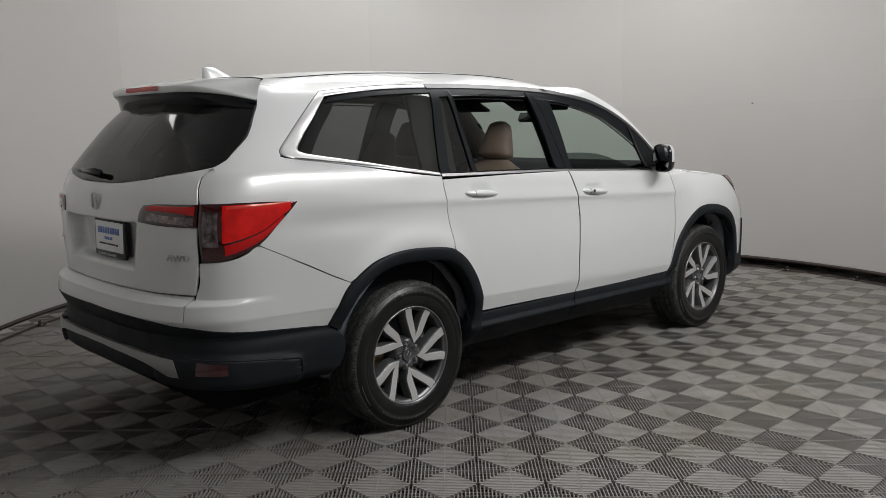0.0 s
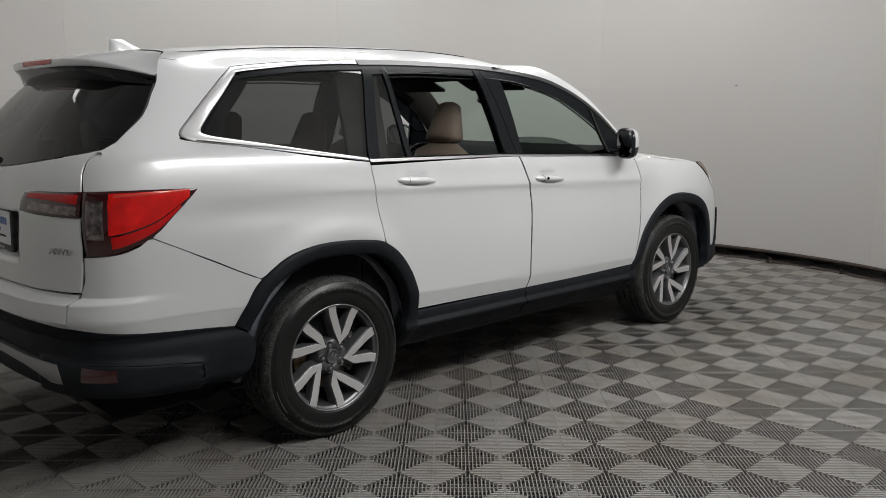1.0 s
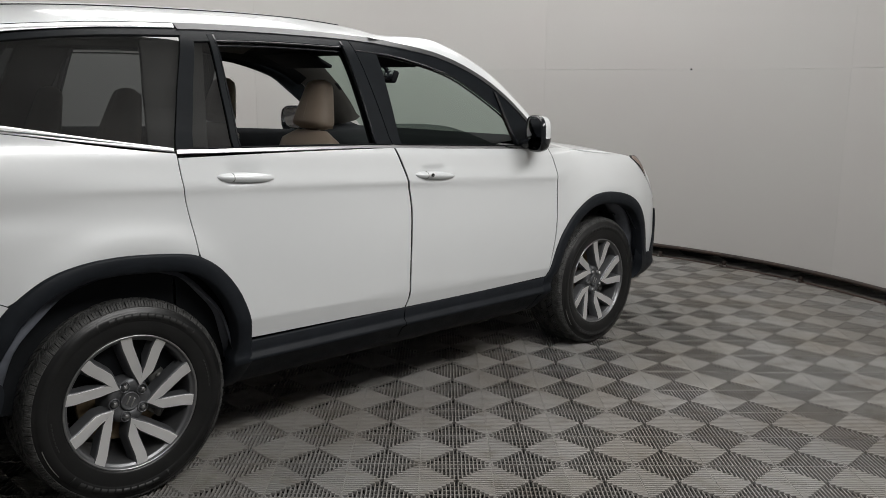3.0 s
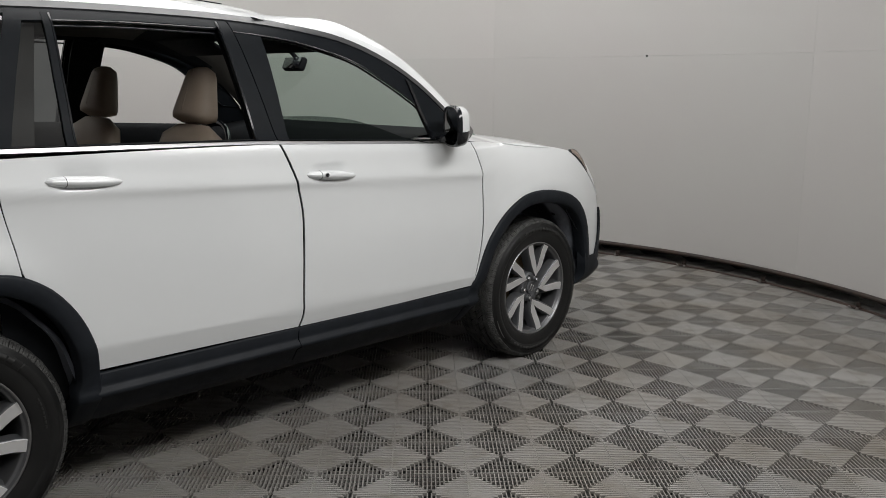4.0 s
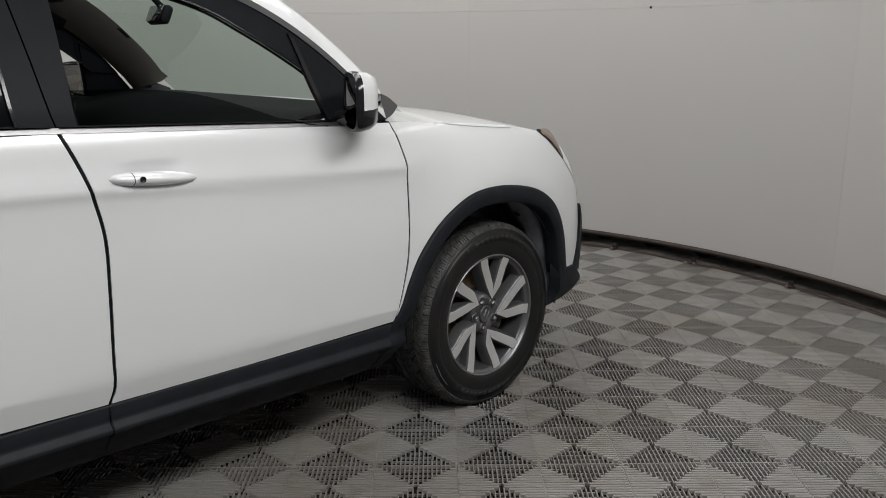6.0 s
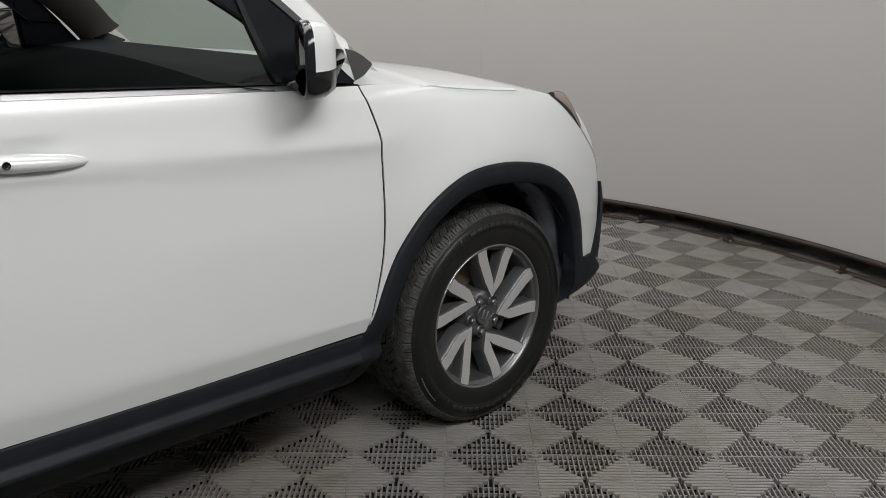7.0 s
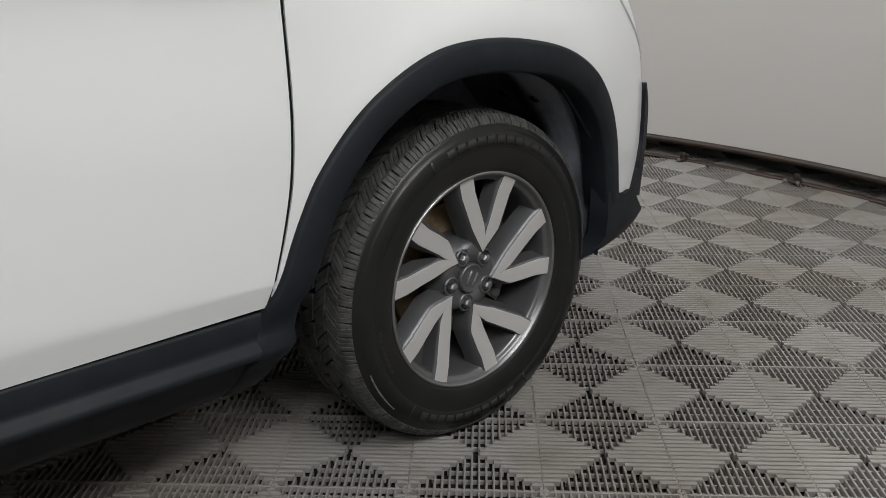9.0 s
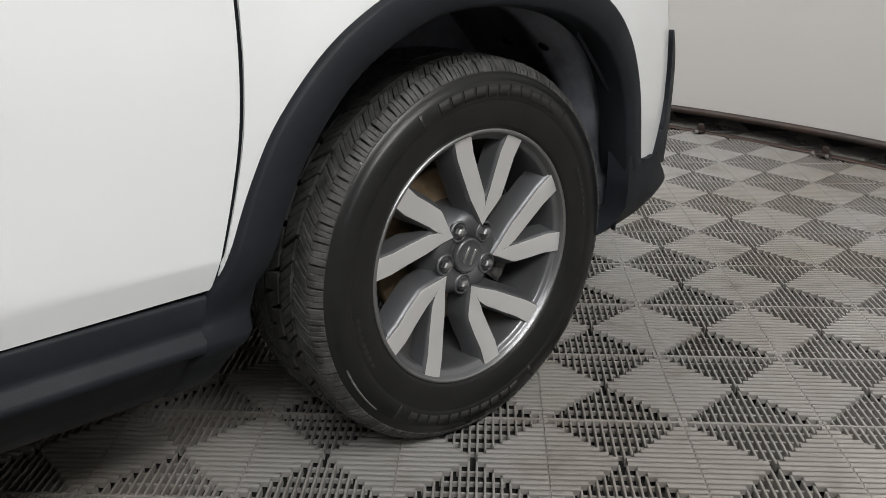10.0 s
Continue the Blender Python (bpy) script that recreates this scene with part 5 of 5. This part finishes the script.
    # rear-view mirror, visors, screen tag
    bm = bmesh.new()
    box(bm, -.018, -.115, -.035, .018, .115, .035, .014, pose(1.985, .02, 1.525, 0, 22, -14))
    tube(bm, [(2.0, .02, 1.55), (1.93, .02, 1.62)], .012, 8)
    part("rear_view_mirror", bm, DARKIN, cabin)
    # gloss black instead of mirror silver: the dark reflection is in the colour
    bm = bmesh.new()
    box(bm, -.0205, -.108, -.029, -.0185, .108, .029, 0, pose(1.985, .02, 1.525, 0, 22, -14))
    part("rear_view_glass", bm, GLOSSB, cabin)
    for y in (-.34, .34):
        bm = bmesh.new()
        box(bm, -.09, -.22, -.010, .09, .22, .010, .008, pose(1.60, y, 1.612, 0, 25, 0))
        part("sun_visor", bm, DARKIN, cabin)
    bm = bmesh.new()
    grid(bm, [[(x, y, z - .03 * (y / .62) ** 2) for y in np.linspace(-.66, .66, 13)] for x, z in ((1.30, 1.725), (1.42, 1.70), (1.52, 1.665), (1.60, 1.63))], flip=True)
    part("header_trim", bm, DARKIN, cabin)
    bm = bmesh.new()
    n = Vector((-.586, -.218, -.780))
    box(bm, -.028, -.032, -.001, .028, .032, .001, 0, Matrix.Translation(Vector((2.134, .674, 1.470)) + n * .006) @ n.to_track_quat("Z", "Y").to_matrix().to_4x4())
    part("windscreen_tag", bm, DARKIN, cabin)


build_cabin()


def build_seat(x, y, top, wide, upright=14):
    """A car seat: cushion, back and head restraint; x, y, top place the head restraint's crown."""
    seat = empty("seat")
    seat.parent = car
    m = LEATHER
    back = pose(x, y, top, 0, upright, 0)

    def puff(w0, w1, d0, d1, z0, z1, n=14, e=2.6, bow=0.0, square=6):
        rows = []
        for k in range(n + 1):
            f = k / n
            cap = (1 - abs(2 * f - 1) ** square) ** .5
            w, d, z = (w0 + (w1 - w0) * f) * (.55 + .45 * cap), (d0 + (d1 - d0) * f) * (.35 + .65 * cap), z0 + (z1 - z0) * f
            row = []
            for j in range(25):
                a = j * math.tau / 24
                c, s_ = math.cos(a), math.sin(a)
                r = (abs(c) ** e + abs(s_) ** e) ** (-1 / e)
                row.append(back @ Vector((d * c * r + bow * math.sin(math.pi * f), w * s_ * r, z)))
            rows.append(row)
        bm = bmesh.new()
        grid(bm, rows)
        for r in (rows[0], rows[-1]):
            c = sum((Vector(p) for p in r), Vector()) / len(r)
            grid(bm, [r, [c] * len(r)], flip=r is rows[0])
        return bm
    part("headrest", puff(.140, .070, .066, .042, -.232, 0, square=8), m, seat, "beige leather headrest")
    bm = bmesh.new()
    seam = [back @ Vector((-.062 + .022 * (1 + z / .2), 0, z)) for z in np.linspace(-.19, -.02, 10)]
    tube(bm, [p + Vector((-.001, 0, 0)) for p in seam], .0016, 5)
    part("headrest_seam", bm, m, seat)
    bm = bmesh.new()
    for sy in (-.055, .055):
        tube(bm, [back @ Vector((0, sy, -.26)), back @ Vector((0, sy, -.19))], .006, 8)
    part("headrest_post", bm, STEEL, seat)
    part("seat_back", puff(wide, wide * .86, .085, .060, -.86, -.238, square=9), m, seat, "beige leather seat back")
    base = back @ Vector((0, 0, -.80))
    bm = bmesh.new()
    box(bm, base.x - .05, y - wide, .62, base.x + .50, y + wide, .80, .05)
    part("cushion", bm, m, seat, "beige leather cushion")


build_seat(1.215, -.400, 1.500, .245)
build_seat(1.150, .350, 1.508, .245)
for y in (-.40, .40):
    build_seat(.28, y, 1.46, .24, 16)
for y in (-.32, .32):
    build_seat(-.55, y, 1.43, .26, 18)


# ---- small things along the wall's foot ----
BOLTM = mat("dull_steel", (0.22, 0.21, 0.2), 0.5, 0.8)


def build_feet():
    for k, a in enumerate(np.arange(-58, 150, 10.7)):
        t = radians(a + (1.5 if k % 3 else 0))
        clamp = tagged(empty("floor_clamp"), "small steel clamp bolted to the wall's foot", "clamp", "clamps along the wall")
        clamp.matrix_basis = Matrix.Translation(wall_point(t, HALL_R - .045, .006)) @ pose(0, 0, 0, 0, 0, math.degrees(t))
        bm = bmesh.new()
        box(bm, -.02, -.022, 0, .03, .022, .010, .003)
        box(bm, .012, -.016, .008, .020, .016, .040, .003)
        part("bracket", bm, TUBE, clamp)
        for y in ((-.03, .034) if k % 2 else (.0,)):
            bm = bmesh.new()
            lathe(bm, [(.009, 0), (.009, .009), (.007, .012), (0, .013)], 8)
            b = part("bolt", bm, BOLTM, clamp)
            b.matrix_basis = pose(-.026, y, .004, 90, 0, 0)


build_feet()


def wall_hook():
    t = math.atan2(.02 - HALL_C[1], 5.144 - HALL_C[0])
    bm = bmesh.new()
    lathe(bm, [(.008, .0), (.008, .006), (.005, .009), (0, .009)], 12)
    ob = tagged(link_mesh("wall_eyelet", bm, GLOSSB), "small black eyelet in the white wall", "eyelet")
    ob.matrix_basis = Matrix.Translation(wall_point(t, HALL_R - .001, 1.623)) @ pose(0, 0, 0, 0, 0, math.degrees(t) + 90)


wall_hook()


# ---- floor tiles: ribbed squares, four triangles of ribs each ----
PITCH, TURN_T = .2845, -44.4
PHASE = (-.2374, -.1827)
CLOSE = 18


def tile_mesh():
    bm = bmesh.new()
    h = PITCH / 2 - .0013
    n = 18
    step = 2 * h / n

    def rib(a, b, w, z0, z1, r=.0048, caps=True):
        """A bar from a to b with a rounded top, open below."""
        d = (Vector(b) - Vector(a)).normalized()
        s_ = Vector((-d.y, d.x)) * w
        A, B = Vector(a), Vector(b)
        r = min(r, w)
        ends = [[bm.verts.new((*(e + s_ * f), z)) for f, z in ((-1, z0), (-1, z1 - r), (-.9, z1 - .56 * r), (-.55, z1 - .165 * r), (0, z1), (.55, z1 - .165 * r), (.9, z1 - .56 * r), (1, z1 - r), (1, z0))] for e in (A, B)]
        for i in range(8):
            bm.faces.new((ends[0][i], ends[1][i], ends[1][i + 1], ends[0][i + 1])[::-1]).smooth = 0 < i < 7
        if caps:
            bm.faces.new([bm.verts.new(v.co) for v in ends[0]])
            bm.faces.new([bm.verts.new(v.co) for v in ends[1][::-1]])
    # ribs square to each edge, from the rim to the diagonal: flat and close in two triangles, round and open in the other two
    for k in range(CLOSE):
        c = -h + 2 * h / CLOSE * (k + .5)
        e = abs(c) + .0012
        if h - e > .004:
            rib((-h, c), (-e, c), 2 * h / CLOSE * .37, -.014, 0, .0028)
            rib((e, c), (h, c), 2 * h / CLOSE * .37, -.014, 0, .0028)
    for k in range(n):
        c = -h + step * (k + .5)
        e = abs(c) + .0012
        if h - e > .004:
            rib((c, -h), (c, -e), step * .165, -.022, -.0040, .0022)
            rib((c, e), (c, h), step * .165, -.022, -.0040, .0022)
    # ties below the open ribs, leaving rows of openings
    for k in range(n // 2):
        c = -h + 2 * step * (k + .5)
        reach = abs(c) - .001
        if reach > .006:
            rib((-reach, c), (reach, c), step * .16, -.022, -.0120, .001, False)
    # rim
    for a, b in (((-h, -h), (h, -h)), ((h, -h), (h, h)), ((h, h), (-h, h)), ((-h, h), (-h, -h))):
        rib(a, b, .0014, -.016, -.0022)
    me = bpy.data.meshes.new("tile")
    bm.to_mesh(me)
    bm.free()
    me.materials.append(TILE)
    return me


def build_tiles():
    me = tile_mesh()
    floor_set = tagged(empty("tile_floor"), "interlocking ribbed grey plastic floor tiles", "floor tiles", kind="structure")
    t = radians(TURN_T)
    u, w = Vector((math.cos(t), math.sin(t))), Vector((-math.sin(t), math.cos(t)))
    near, far = [], []
    for i in range(-34, 34):
        for j in range(-34, 34):
            c = u * ((i + PHASE[0] + .5) * PITCH) + w * ((j + PHASE[1] + .5) * PITCH)
            d = math.hypot(c.x - HALL_C[0], c.y - HALL_C[1])
            if d < HALL_R + .35 or (-5.4 < c.x < 2.5 and -5.4 < c.y < 1.0):
                (near if (0.2 < c.x < 4.9 and -3.0 < c.y < -.62 and c.x - c.y < 6.2) else far).append(c)
    near.sort(key=lambda c: (c.x - 2.6) ** 2 + (c.y + 1.5) ** 2)
    far += near[300:]
    for c in near[:300]:
        ob = new("tile", me)
        ob.parent = floor_set
        ob.location = (c.x, c.y, random.uniform(-.0006, .0006))
        ob.rotation_euler = (random.uniform(-.002, .002), random.uniform(-.002, .002), t)
    co = np.empty(len(me.vertices) * 3)
    me.vertices.foreach_get("co", co)
    co = co.reshape(-1, 3)
    faces = [tuple(p.vertices) for p in me.polygons]
    R2 = np.array([[math.cos(t), -math.sin(t), 0], [math.sin(t), math.cos(t), 0], [0, 0, 1]])
    base = co @ R2.T
    V = []
    for c in far:
        V.append(base + np.array([c.x, c.y, 0]))
    nv = len(co)
    F = [tuple(v + nv * k for v in f) for k in range(len(far)) for f in faces]
    rest = bpy.data.meshes.new("further_tiles")
    rest.from_pydata(np.vstack(V), [], F)
    rest.materials.append(TILE)
    ob = new("further_tiles", rest)
    ob.parent = floor_set
    tagged(ob, kind="stuff")


build_tiles()
